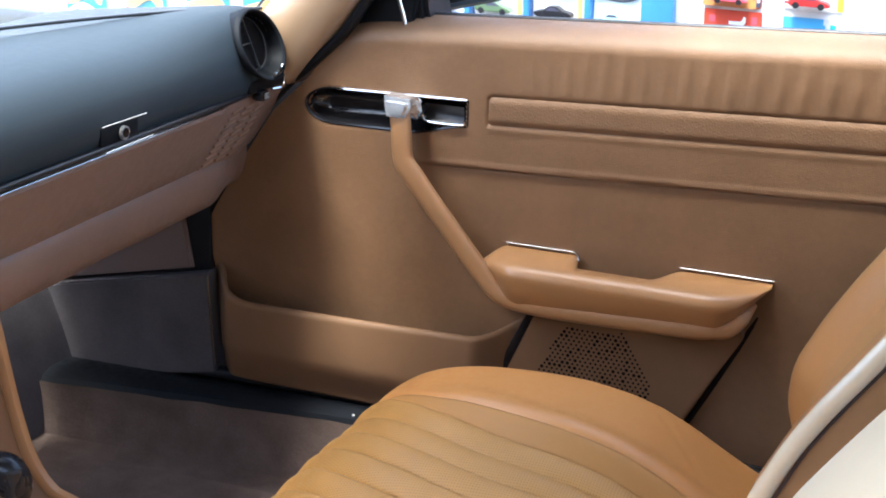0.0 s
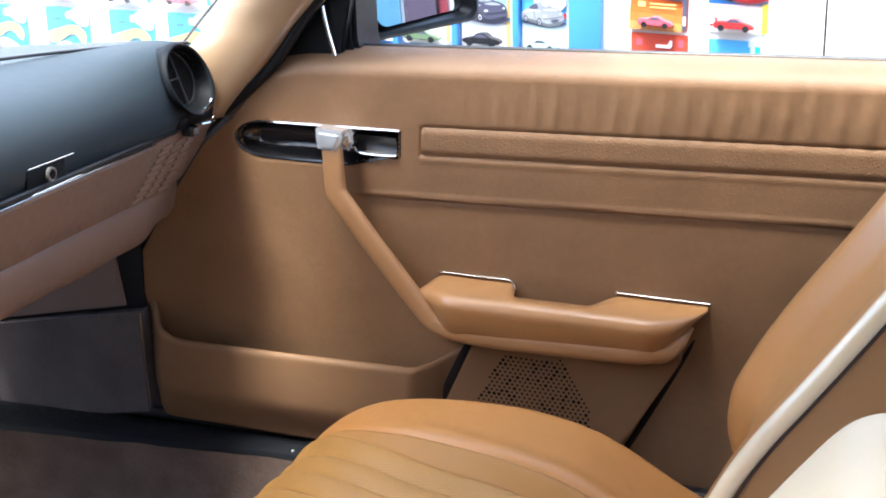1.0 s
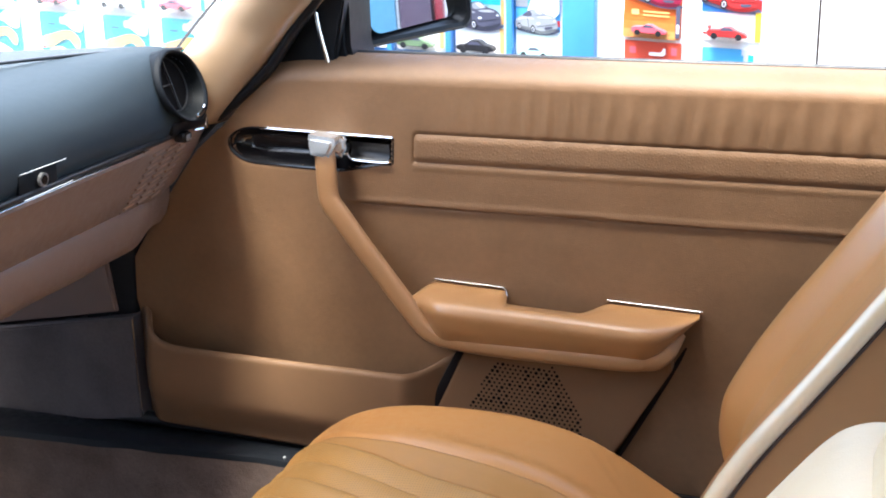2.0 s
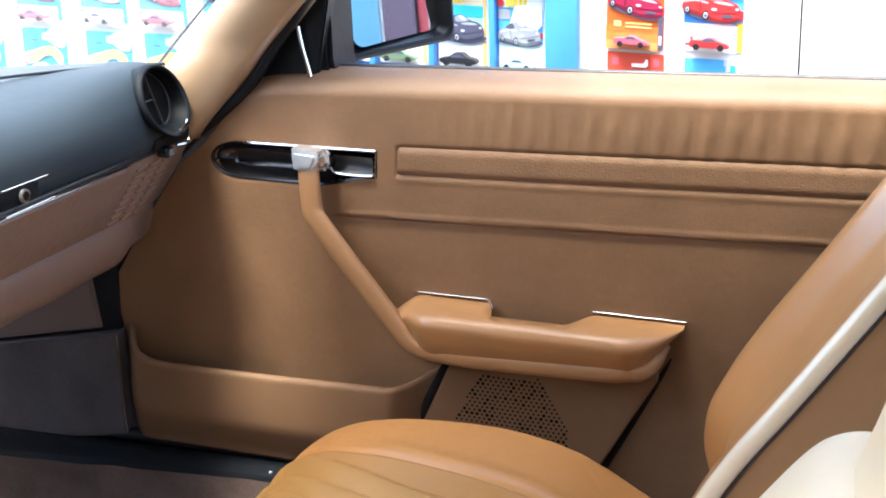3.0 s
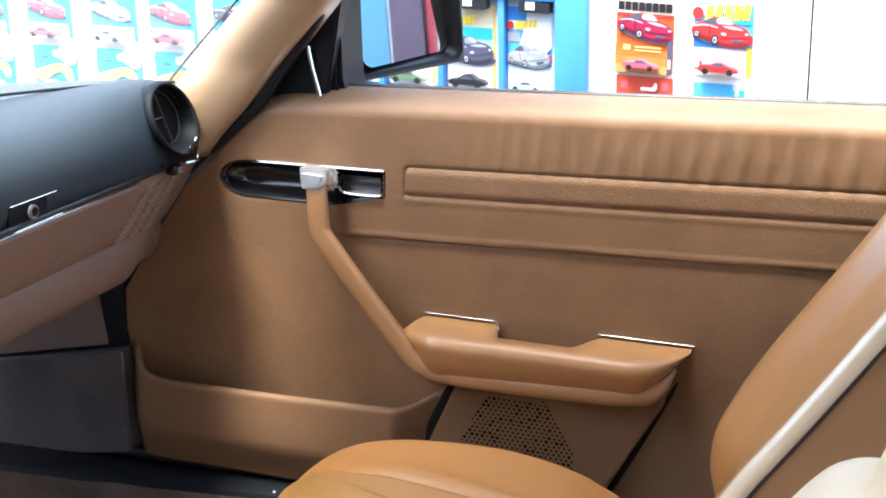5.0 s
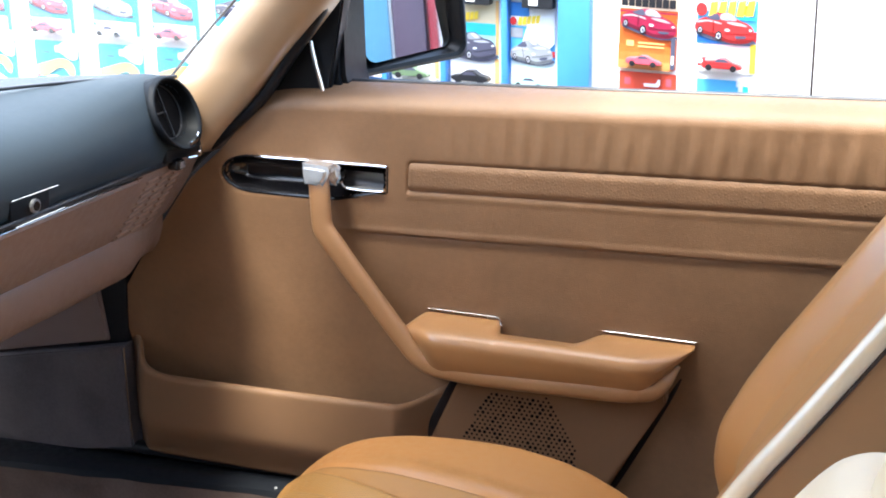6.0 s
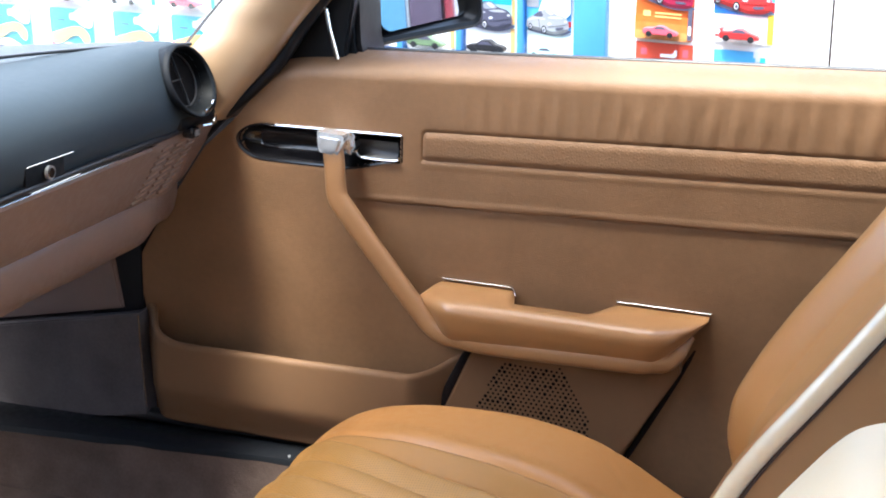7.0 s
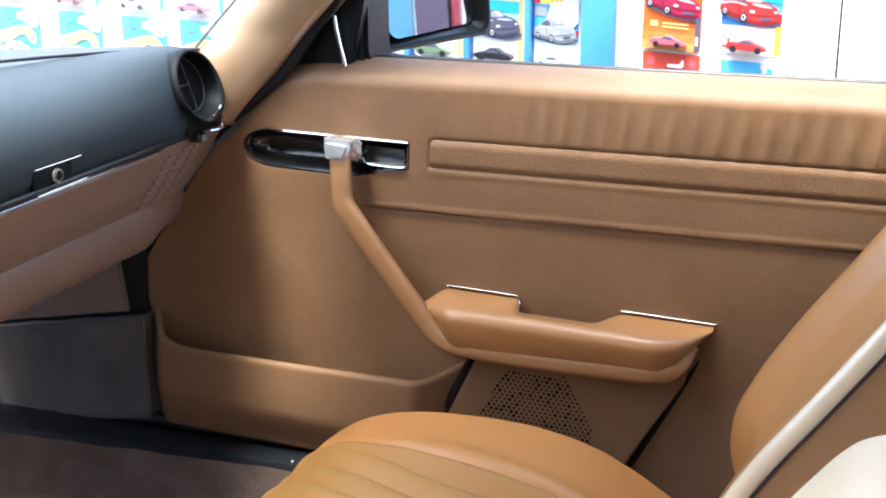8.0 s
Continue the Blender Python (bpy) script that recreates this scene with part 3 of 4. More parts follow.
# shade along the cover's rear edge, laid in as a dark tube
part("panel_gap", tube(smooth_path([(0.090, -0.001, 0.553), (0.073, -0.002, 0.503), (0.008, -0.004, 0.361), (-0.041, -0.004, 0.265)], 6), 0.009, 0.006), gap_shade_mat, door, "dark gap behind the speaker cover")

# shade between pocket and cover, a dark tube widening downwards
part("panel_gap", tube(smooth_path([(-0.240, -0.010, 0.482), (-0.252, -0.012, 0.462), (-0.284, -0.014, 0.385), (-0.322, -0.014, 0.29)], 6), lambda f: 0.010 + 0.012 * f, 0.012), gap_shade_mat, door, "dark gap beside the speaker cover")

# map pocket
PTOP = [(-0.801, 0.459), (-0.786, 0.455), (-0.772, 0.444), (-0.752, 0.425), (-0.732, 0.415), (-0.708, 0.413), (-0.497, 0.419), (-0.32, 0.426), (-0.293, 0.432), (-0.266, 0.453), (-0.245, 0.473)]


def pocket_shape(u, v):
    x = -0.797 + 0.547 * u
    top = sum(lerp(PTOP, x + d) for d in (-0.012, -0.006, 0, 0.006, 0.012)) / 5
    bot = 0.274 + 0.012 * (x + 0.8) + 0.05 * bell(x, -0.805, 0.03)
    side = ease(-0.80, -0.75, x) * (1 - ease(-0.335, -0.268, x))
    out = 0.005 + 0.053 * side
    if v < 0.82:
        f = v / 0.82
        y = -out * (0.72 + 0.28 * ease(0.0, 0.5, f)) - 0.004 * math.sin(math.pi * f) * side
        return (x, y, bot + (top - 0.006 - bot) * f)
    a = (v - 0.82) / 0.18 * math.pi * 1.1
    return (x, -out + 0.007 * (1 - math.cos(a)), top - 0.006 + 0.0075 * math.sin(a) - 0.05 * max(0, a - math.pi))


po = part("map_pocket", sheet(pocket_shape, 130, 50), vinyl_smooth, door, "moulded tan map pocket")
so = po.modifiers.new("thickness", "SOLIDIFY")
so.thickness, so.offset = 0.003, 0
# black box along the lower rear of the door
part("corner_trim", box(0.0, REAR, -0.010, 0.03, 0.255, 0.286, 0.004), dark_rubber, door, "black lower corner trim")
part("lower_edge", box(-0.785, REAR, -0.006, 0.03, 0.215, 0.272, 0.004), black_satin, door, "black lower door edge")

# ---- pillar, gasket and outside mirror ----
pil = thing("windscreen_pillar", "tan vinyl covered windscreen pillar", "pillar", kind="structure", at=(-0.62, 0, 0.85))


def pillar_ring(f):
    # f from 0 at the dashboard upwards; the pillar leans back
    z = 0.775 + 0.585 * f
    xa = -0.689 + (z - 0.894) * 0.868 - 0.012 * math.sin(math.pi * min(1, f * 2))
    xb = -0.585 + (z - 0.845) * 0.84
    yb = -0.012 - 0.10 * max(0, f - 0.25)
    xa -= 0.02 * bell(z, 0.80, 0.05)
    m = 0.5 * (xa + xb)
    ring = [(xa, yb + 0.045, z), (xa + 0.004, yb + 0.022, z), (xa + 0.020, yb - 0.012, z), (m - 0.004, yb - 0.029, z), (xb - 0.024, yb - 0.021, z), (xb - 0.006, yb - 0.001, z), (xb, yb + 0.024, z)]
    return [tuple(q) for q in smooth_path(ring, 5)] + [(m, yb + 0.05, z)]


part("cover", loft([pillar_ring(i / 40) for i in range(41)]), pillar_mat, pil, smooth=70)
GAS = [(-0.825, 0.006, 0.56), (-0.757, 0.004, 0.665), (-0.680, -0.004, 0.757), (-0.617, -0.008, 0.812), (-0.566, -0.008, 0.862), (-0.523, -0.010, 0.922), (-0.479, -0.014, 0.982), (-0.432, -0.02, 1.052), (-0.30, -0.05, 1.235)]
part("door_gasket", tube(smooth_path(GAS, 8), 0.016, 0.022), mirror_black, pil, "black rubber door gasket")
part("screen_trim", tube([Vector((-0.702 + (z - 0.894) * 0.868 - 0.012 * math.sin(math.pi * min(1, (z - .74) / .62 * 2)), 0.012 - 0.06 * max(0, z - 0.9), z)) for z in np.linspace(0.86, 1.3, 14)], 0.004, 0.006), black_satin, pil, "dark windscreen edge trim")

mir = thing("side_mirror", "black outside mirror with reflecting glass on the door", "mirror", at=(-0.45, 0.1, 0.88))
part("sail_panel", prism([(-0.63, 0.80), (-0.56, 0.84), (-0.47, 0.868), (-0.448, 1.02), (-0.430, 1.10)], 0.018, 0.05, bevel=0.003), mirror_black, mir, "black corner panel")
part("chrome_post", tube(smooth_path([(-0.494, 0.006, 0.950), (-0.487, 0.006, 0.918), (-0.476, 0.008, 0.878)], 5), 0.0065, 0.008), chrome, mir, "slim chrome post")
part("foot", prism([(-0.486, 0.868), (-0.444, 0.872), (-0.452, 0.90), (-0.462, 1.06), (-0.486, 1.06)], 0.03, 0.13, bevel=0.008), mirror_black, mir, "black mirror foot")
A, B = Vector((-0.485, 0.13, 0.877)), Vector((-0.341, 0.285, 0.906))
tx = (B - A).normalized()
upv = Vector((0.05, 0.0, 1.0)) - tx * Vector((0.05, 0, 1)).dot(tx)
upv.normalize()
nrm = tx.cross(upv).normalized()
if nrm.y > 0:
    nrm = -nrm
W, H = (B - A).length, 0.150


def mouth(inset, out, n=6, left=0.0):
    pts = []
    for px, pz in rounded(inset + left, W - inset, inset, H - inset, 0.018, n):
        px -= 0.16 * (pz - H / 2) * (1 - px / W)
        pts.append(A + tx * px + upv * pz + nrm * out)
    return pts


part("housing", loft([mouth(0.040, -0.075), mouth(0.012, -0.06), mouth(0.0, -0.03), mouth(-0.002, 0.0), mouth(0.004, 0.006), mouth(0.010, 0.004), mouth(0.017, -0.036), mouth(0.05, -0.040)], caps=True), mirror_black, mir, "rounded black housing")
bm = bmesh.new()
rim_ring = mouth(0.0165, -0.002, 6, 0.012)
mid = sum(rim_ring, Vector()) / len(rim_ring)
tip_n = (Vector((0.994, -0.045, 0.045)).normalized() - (mid - Vector((0.265, -1.722, 1.209))).normalized()).normalized()
# the glass is turned a little in its frame
rim_ring = [p + nrm * (mid - p).dot(tip_n) / nrm.dot(tip_n) for p in rim_ring]
deep = max((p - A).dot(nrm) for p in rim_ring) + 0.002
for back in (0.0, 0.0015):
    ring = [p - nrm * (deep + back) for p in rim_ring]
    bm.faces.new([bm.verts.new(p) for p in (ring if back == 0 else ring[::-1])])
part("mirror_glass", bm, mirror_mat, mir, "bluish mirror glass", smooth=0)

scr = thing("windscreen", "clear curved windscreen behind the dashboard", "windscreen", kind="structure", at=(-1.0, -0.8, 0.88))
def screen(u, v):
    y = -1.46 + 1.45 * u
    z = 0.850 + 0.42 * v
    return (-0.731 - 0.27 * math.sin(math.pi * u) ** 0.7 + 0.868 * (z - 0.852), y * (1 - 0.05 * v) - 0.05 * v, z)


gl = part("pane", sheet(screen, 40, 12), screen_glass, scr)
gl.visible_shadow = False
part("lower_seal", tube([Vector(screen(u, 0.082)) for u in np.linspace(0, 1, 40)], 0.005, 0.008), black_satin, scr, "black windscreen seal")

# ---- dashboard ----
dash = thing("dashboard", "black padded dashboard with tan lower panel", "dashboard", at=(-0.8, -0.6, 0.7))
DX = -0.671
VC = Vector((DX + 0.0155, -0.101, 0.848))
PAD = [(DX + 0.000, 0.779), (DX + 0.006, 0.795), (DX + 0.006, 0.815), (DX - 0.001, 0.838), (DX - 0.016, 0.858), (DX - 0.040, 0.872), (DX - 0.075, 0.8785), (DX - 0.12, 0.8795),
       (DX - 0.20, 0.874), (DX - 0.30, 0.864), (DX - 0.40, 0.848), (DX - 0.44, 0.82), (DX - 0.40, 0.70), (DX - 0.10, 0.70), (DX - 0.03, 0.765)]


def pad_ring(y):
    # the pad swells round the vent at its end and turns away at the door
    g = ease(-0.34, -0.135, y)
    end = ease(-0.07, -0.02, y)
    out = []
    for i, (x, z) in enumerate(PAD):
        out.append((x - 0.020 * end + 0.007 * g * (1 if i < 7 else 0), y, z + 0.022 * g * bell(i, 4.6, 2.1) * (1 - 0.3 * end) - 0.004 * end))
    return [tuple(q) for q in smooth_path(out, 6)]


ys = sorted(set(list(np.linspace(-1.42, -0.2, 36)) + list(np.linspace(-0.2, -0.022, 60))))
pad_bm = loft([pad_ring(y) for y in ys])
mouth_faces = [f for f in pad_bm.faces if f.calc_center_median().x > DX - 0.055 and ((f.calc_center_median().y - VC.y) / 0.047) ** 2 + ((f.calc_center_median().z - VC.z) / 0.0395) ** 2 < 1]
bmesh.ops.delete(pad_bm, geom=mouth_faces, context="FACES")
part("padded_top", pad_bm, black_pad, dash, "black grained padded vinyl", smooth=50)
part("trim_strip", tube([Vector((DX + 0.004, y, 0.777)) for y in np.linspace(-1.42, -0.11, 30)], 0.009, 0.012, side=(1, 0, 0), n=10), black_satin, dash, "dark trim strip")
part("bright_line", tube([Vector((DX + 0.009, y, 0.7715)) for y in np.linspace(-1.42, -0.19, 30)], 0.0010, 0.002, side=(1, 0, 0), n=8), strip_metal, dash, "thin bright line")
LID = [(DX + 0.005, 0.7695), (DX + 0.006, 0.764), (DX - 0.002, 0.750), (DX - 0.017, 0.716), (DX - 0.035, 0.680), (DX - 0.043, 0.672), (DX - 0.09, 0.672), (DX - 0.09, 0.7695)]
lid = part("glovebox_lid", loft([[(x, y, z) for x, z in LID] for y in np.linspace(-0.78, -0.196, 16)]), dash_tan, dash, "reddish tan glovebox lid")
lock = part("lock_plate", box(DX + 0.003, DX + 0.008, -0.482, -0.404, 0.777, 0.804, 0.002), vent_mat, lid, "black lock plate")
part("latch_line", tube([Vector((DX + 0.011, -0.484, 0.8070)), Vector((DX + 0.011, -0.390, 0.8060))], 0.0013, 0.002, side=(1, 0, 0), n=8), chrome, lid, "thin chrome line")
part("latch_line", tube([Vector((DX + 0.012, -0.480, 0.7745)), Vector((DX + 0.012, -0.380, 0.7755))], 0.0013, 0.002, side=(1, 0, 0), n=8), chrome, lid, "thin chrome line")
part("lock_barrel", disc((DX + 0.012, -0.440, 0.7915), (1, 0, 0), 0.0086, 0.004, 24), lock_metal, lid, "chrome lock barrel")
part("lock_core", disc((DX + 0.0142, -0.440, 0.7915), (1, 0, 0), 0.0060, 0.0012, 20), black_gloss, lid, "dark key slot")
SIDE = [(DX + 0.003, 0.776), (DX + 0.004, 0.766), (DX - 0.004, 0.750), (DX - 0.019, 0.716), (DX - 0.037, 0.680), (DX - 0.045, 0.668), (DX - 0.10, 0.668), (DX - 0.10, 0.776)]


def side_ring(y):
    e = ease(-0.08, -0.015, y)
    return [(x - 0.016 * e * (1 - (z - 0.676) / 0.1), y, z) for x, z in SIDE]


sidep = part("side_panel", loft([side_ring(y) for y in np.linspace(-0.192, -0.008, 18)]), dash_tan, dash, "reddish tan end panel with slots")
for c in range(3):
    for k in range(9):
        zz = 0.757 - 0.0096 * k
        ya = -0.162 + 0.036 * c - 0.0035 * k
        xx = lerp([(0.668, DX - 0.045), (0.68, DX - 0.037), (0.716, DX - 0.019), (0.75, DX - 0.004), (0.766, DX + 0.004)], zz) - 0.016 * ease(-0.08, -0.015, ya + 0.014) * (1 - (zz - 0.676) / 0.1)
        # slats take the lighter tan so that they look lit from above
        part("slat", loft([[(xx - 0.002, y, zz + 0.0030 + t), (xx + 0.0035, y, zz + 0.0018 + t), (xx + 0.0030, y, zz - 0.0012 + t), (xx - 0.003, y, zz - 0.0022 + t)] for y, t in ((ya, -0.0012), (ya + 0.027, 0.0022))]), slat_mat, sidep, smooth=0)
ROLL = [(DX - 0.045, 0.677), (DX - 0.040, 0.664), (DX - 0.041, 0.643), (DX - 0.048, 0.618), (DX - 0.060, 0.600), (DX - 0.075, 0.592), (DX - 0.16, 0.585), (DX - 0.24, 0.60), (DX - 0.24, 0.66), (DX - 0.10, 0.69)]


def roll_ring(y):
    e = ease(-0.14, -0.02, y)
    return [(x - 0.025 * e, y, z + 0.004 * e - 0.003 * noise.noise((y * 9, z * 20, 0))) for x, z in ROLL]


part("knee_roll", loft([roll_ring(y) for y in np.linspace(-1.0, -0.010, 50)]), dash_tan, dash, "soft reddish tan knee roll", smooth=60)
part("under_tray", box(-1.15, DX - 0.14, -1.0, -0.04, 0.572, 0.597, 0.004), kick_mat, dash, "dark tray under the dashboard")


VENT_OUT = [(0, -0.050, 0.046), (0.35, -0.022, 0.053), (0.7, -0.004, 0.0595), (0.85, 0.003, 0.0580), (0.95, 0.003, 0.0545), (1.0, -0.001, 0.0520)]
VENT_CUP = [(0, -0.001, 0.0522), (0.1, -0.006, 0.0505), (0.6, -0.016, 0.047), (1.0, -0.024, 0.0435)]


def vent_point(x, r, a):
    # the mouth looks up a little
    return (VC.x + x - 0.36 * r * math.sin(a), VC.y + r * math.cos(a) * 1.0, VC.z + r * math.sin(a) * 0.86)


def vent_skin(table):
    return lambda u, v: vent_point(lerp([(a, b) for a, b, c in table], v), lerp([(a, c) for a, b, c in table], v), 2 * math.pi * u)


vent = part("air_vent", sheet(vent_skin(VENT_OUT), 56, 24, close_u=True), vent_mat, dash, "round black padded air vent", smooth=60)
part("cup", sheet(vent_skin(VENT_CUP), 56, 12, close_u=True), cup_mat, vent, "dark black vent cup", smooth=60)
floor_bm = bmesh.new()
floor_bm.faces.new([floor_bm.verts.new(vent_point(-0.024, 0.0440, 2 * math.pi * i / 40)) for i in range(40)])
part("vent_floor", floor_bm, void_mat, vent, smooth=0)
part("vane", tube([Vector(vent_point(-0.019, 0.042, a)) for a in (math.pi, math.pi * 0.999)] + [Vector(vent_point(-0.019, 0.002, 0.0))], 0.0016, 0.004, side=(1, 0, 0), n=8), vane_mat, vent, "thin grey vane")
part("cross_vane", tube([Vector(vent_point(-0.019, r, math.pi / 2)) for r in np.linspace(-0.042, 0.042, 9)], 0.0016, 0.004, side=(1, 0, 0), n=8), vane_mat, vent, "thin grey vane")
part("vane_ring", tube([Vector(vent_point(-0.022, 0.0435, a)) for a in np.linspace(-1.9, 1.3, 30)], 0.0015, 0.003, side=(1, 0, 0), n=8), vane_mat, vent, "thin grey ring inside the vent")
tab = [vent_point(0.004, 0.050, radians(a)) for a in (-52, -62, -73, -84, -96)]
part("lever_tab", tube(smooth_path(tab, 5), 0.004, 0.006, n=8), chrome, vent, "small chrome lever")
part("lever_tab", tube(smooth_path([vent_point(0.006, 0.060, radians(-72)), vent_point(0.010, 0.067, radians(-88)), vent_point(0.004, 0.071, radians(-108))], 5), 0.003, 0.005, n=8), chrome, vent, "small chrome lever")
part("vent_foot", box(DX - 0.02, DX + 0.016, -0.132, -0.022, 0.777, 0.798, 0.006), mirror_black, vent, "black foot under the vent")
knob = part("knob", box(DX + 0.006, DX + 0.026, -0.118, -0.096, 0.766, 0.782, 0.005), black_gloss, vent, "small black vent knob")
part("knob_face", box(DX + 0.0255, DX + 0.0275, -0.114, -0.100, 0.7695, 0.7790, 0.001), lock_metal, vent, "pale metal face of the knob")

# ---- console and gear lever ----
con = thing("centre_console", "tan vinyl centre console between the seats", "console", at=(-0.5, -0.85, 0.15))
CPROF = [(-0.76, 0.66), (-0.735, 0.60), (-0.724, 0.542), (-0.713, 0.484), (-0.697, 0.427), (-0.671, 0.388), (-0.640, 0.374), (-0.56, 0.366), (-0.2, 0.36), (0.3, 0.36)]
con_top = smooth_path([(x, 0, z) for x, z in CPROF], 6)


def con_ring(p):
    return [(p.x, -0.60, 0.11), (p.x, -0.612, p.z - 0.02), (p.x, -0.618, p.z - 0.006), (p.x, -0.628, p.z), (p.x, -0.72, p.z + 0.003), (p.x, -0.82, p.z), (p.x, -0.83, p.z - 0.01), (p.x, -0.84, 0.11)]


part("body", loft([con_ring(p) for p in con_top]), vinyl_smooth, con)
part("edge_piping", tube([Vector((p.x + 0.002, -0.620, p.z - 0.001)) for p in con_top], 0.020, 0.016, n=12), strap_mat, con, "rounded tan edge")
gear = thing("gear_lever", "black gear selector with a shiny knob", "gear lever", at=(-0.63, -0.72, 0.36))
part("stick", disc((-0.640, -0.72, 0.41), (0.15, 0, 1), 0.009, 0.12), black_satin, gear)
part("knob", tube(smooth_path([(-0.690, -0.735, 0.456), (-0.668, -0.722, 0.464), (-0.648, -0.714, 0.459), (-0.639, -0.709, 0.440), (-0.638, -0.708, 0.418)], 5), lambda f: 0.044 * math.sin(math.pi * (0.12 + 0.72 * f)), lambda f: 0.044 * math.sin(math.pi * (0.12 + 0.72 * f)), side=(0, 0, 1), square=2.2), knob_mat, gear, "dark polished knob")

# ---- seats ----
seat = thing("passenger_seat", "tan leather car seat with pleated perforated cushion", "car seat", at=(-0.1, -0.42, 0.15))
S0, S1 = -0.165, -0.720          # outboard and inboard side
P1 = -0.640                      # inboard edge of the pleated middle


CROWN = [(-0.475, 0.27), (-0.425, 0.36), (-0.375, 0.415), (-0.32, 0.447), (-0.25, 0.464), (-0.17, 0.471), (-0.10, 0.472), (-0.03, 0.462), (0.02, 0.442), (0.09, 0.403), (0.16, 0.37), (0.3, 0.35)]


SEAM_Y = [(-0.42, -0.240), (-0.355, -0.278), (-0.289, -0.312), (-0.20, -0.335), (-0.158, -0.346), (-0.093, -0.361), (-0.023, -0.363), (0.16, -0.364)]
GROOVE_Y = [(-0.43, -0.255), (-0.375, -0.280), (-0.355, -0.298), (-0.289, -0.341), (-0.20, -0.374), (-0.158, -0.386), (-0.08, -0.400), (0.0, -0.405), (0.16, -0.410)]
PLEAT = 0.055                    # width of one pleat


def smoothed(table, x):
    return sum(lerp(table, x + d) for d in (-0.03, -0.015, 0, 0.015, 0.03)) / 5


def seam_y(x):
    """Where the bolster meets the pleats."""
    return smoothed(SEAM_Y, x)


def cushion_top(x, y):
    """Height of the cushion's upper surface."""
    base = sum(lerp(CROWN, x + d) for d in (-0.024, -0.012, 0, 0.012, 0.024)) / 5
    w = min(abs(y - S0), abs(y - S1))
    h = base - 0.10 * (1 - ease(-0.02, 0.055, w)) ** 1.4
    p0 = seam_y(x)
    if P1 < y < p0:
        near = min(p0 - y, y - P1)
        h -= (0.012 + 0.014 * ease(-0.34, -0.12, x) - 0.010 * ease(0.06, 0.2, p0 - y)) * ease(0, 0.05, near) + 0.002 * bell(near, 0, 0.004)
        f = (smoothed(GROOVE_Y, x) - y) / PLEAT
        if f > 0:
            # each pleat swells just behind its groove and slopes away
            p = f - math.floor(f)
            full = math.sin(math.pi * 0.5 * min(1.0, p / 0.30)) if p < 0.30 else math.cos(math.pi * 0.5 * (p - 0.30) / 0.70) ** 0.8
            h += 0.0160 * full * ease(-0.47, -0.40, x) * ease(0.0, 0.02, y - P1)
        g = abs(f - round(f)) * PLEAT if f > -0.4 else 1
        h -= 0.0090 * bell(g, 0, 0.0030) * ease(-0.47, -0.40, x)
    else:
        d = min(abs(y - p0), abs(y - P1))
        h -= 0.004 * bell(d, 0, 0.006)
    h += 0.002 * noise.noise((x * 8, y * 10, 2))
    if y > p0:
        h -= 0.0006 * bell(x + 0.9 * (y + 0.2), -0.03, 0.008) + 0.0005 * bell(x + 0.5 * (y + 0.2), 0.01, 0.006)
        h += 0.0035 * bell(y - p0, 0.022, 0.016) * ease(-0.32, -0.18, x)
    return h


def cushion_skin(u, y0, y1, v):
    """A strip of the cushion between two lines, each a function of x."""
    x = -0.468 + 0.64 * u
    y = y0(x) + (y1(x) - y0(x)) * v
    inset = 0.030 * (1 - ease(0, 0.06, min(abs(y - S0), abs(y - S1)))) * (1 - u)
    return (x + inset, y, cushion_top(x + inset, y))


def cut_cushion(y0, y1, nv, nu=170):
    return sheet(lambda u, v: cushion_skin(u, y0, y1, v), nu, nv)


cu = part("cushion", cut_cushion(lambda x: S0, seam_y, 50), leather, seat, "smooth orange-tan leather bolster", smooth=60)
# the strip's shade is painted by its darker leather
part("seam_strip", cut_cushion(seam_y, lambda x: min(seam_y(x) - 0.006, smoothed(GROOVE_Y, x)), 50), pleat_leather, cu, "smooth sloping leather beside the pleats", smooth=60)
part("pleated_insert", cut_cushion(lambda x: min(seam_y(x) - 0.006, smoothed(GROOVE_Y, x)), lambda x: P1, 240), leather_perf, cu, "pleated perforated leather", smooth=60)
part("inner_bolster", cut_cushion(lambda x: P1, lambda x: S1, 30), leather, cu, smooth=60)
part("seat_base", loft([[(x, S0 - 0.008, 0.2), (x, S1 + 0.008, 0.2), (x, S1 + 0.004, cushion_top(x, S1) - 0.002), (x, S0 - 0.004, cushion_top(x, S0) - 0.002)] for x in np.linspace(-0.44, 0.16, 20)]), leather, seat, "tan side of the seat base")

# backrest: far and near bolster with a hollow between
BPROF = [(0.40, 0.200), (0.455, 0.163), (0.50, 0.150), (0.547, 0.152), (0.613, 0.181), (0.67, 0.212), (0.717, 0.241), (0.78, 0.280), (0.837, 0.315), (0.95, 0.382), (1.04, 0.436)]
BY0, BY1 = -0.170, -0.590


def back_front(y, z):
    x = lerp(BPROF, z - 0.012) / 3 + lerp(BPROF, z) / 3 + lerp(BPROF, z + 0.012) / 3
    d0, d1 = BY0 - y, y - BY1
    hollow = ease(0.05, 0.13, d0) * ease(0.05, 0.13, d1)
    x += 0.032 * hollow
    edge = min(d0, d1)
    x += (0.022 if d0 < d1 else 0.006) * (1 - ease(0.0, 0.045, edge)) ** 2
    x -= 0.002 * bell(z, 0.64, 0.05) * (1 - ease(0.0, 0.08, d1))
    return x + 0.0012 * noise.noise((y * 9, z * 6, 4))


def back_skin(u, v):
    y = BY0 + (BY1 - BY0) * v
    z = 0.40 + 0.64 * u
    return (back_front(y, z), y, z)


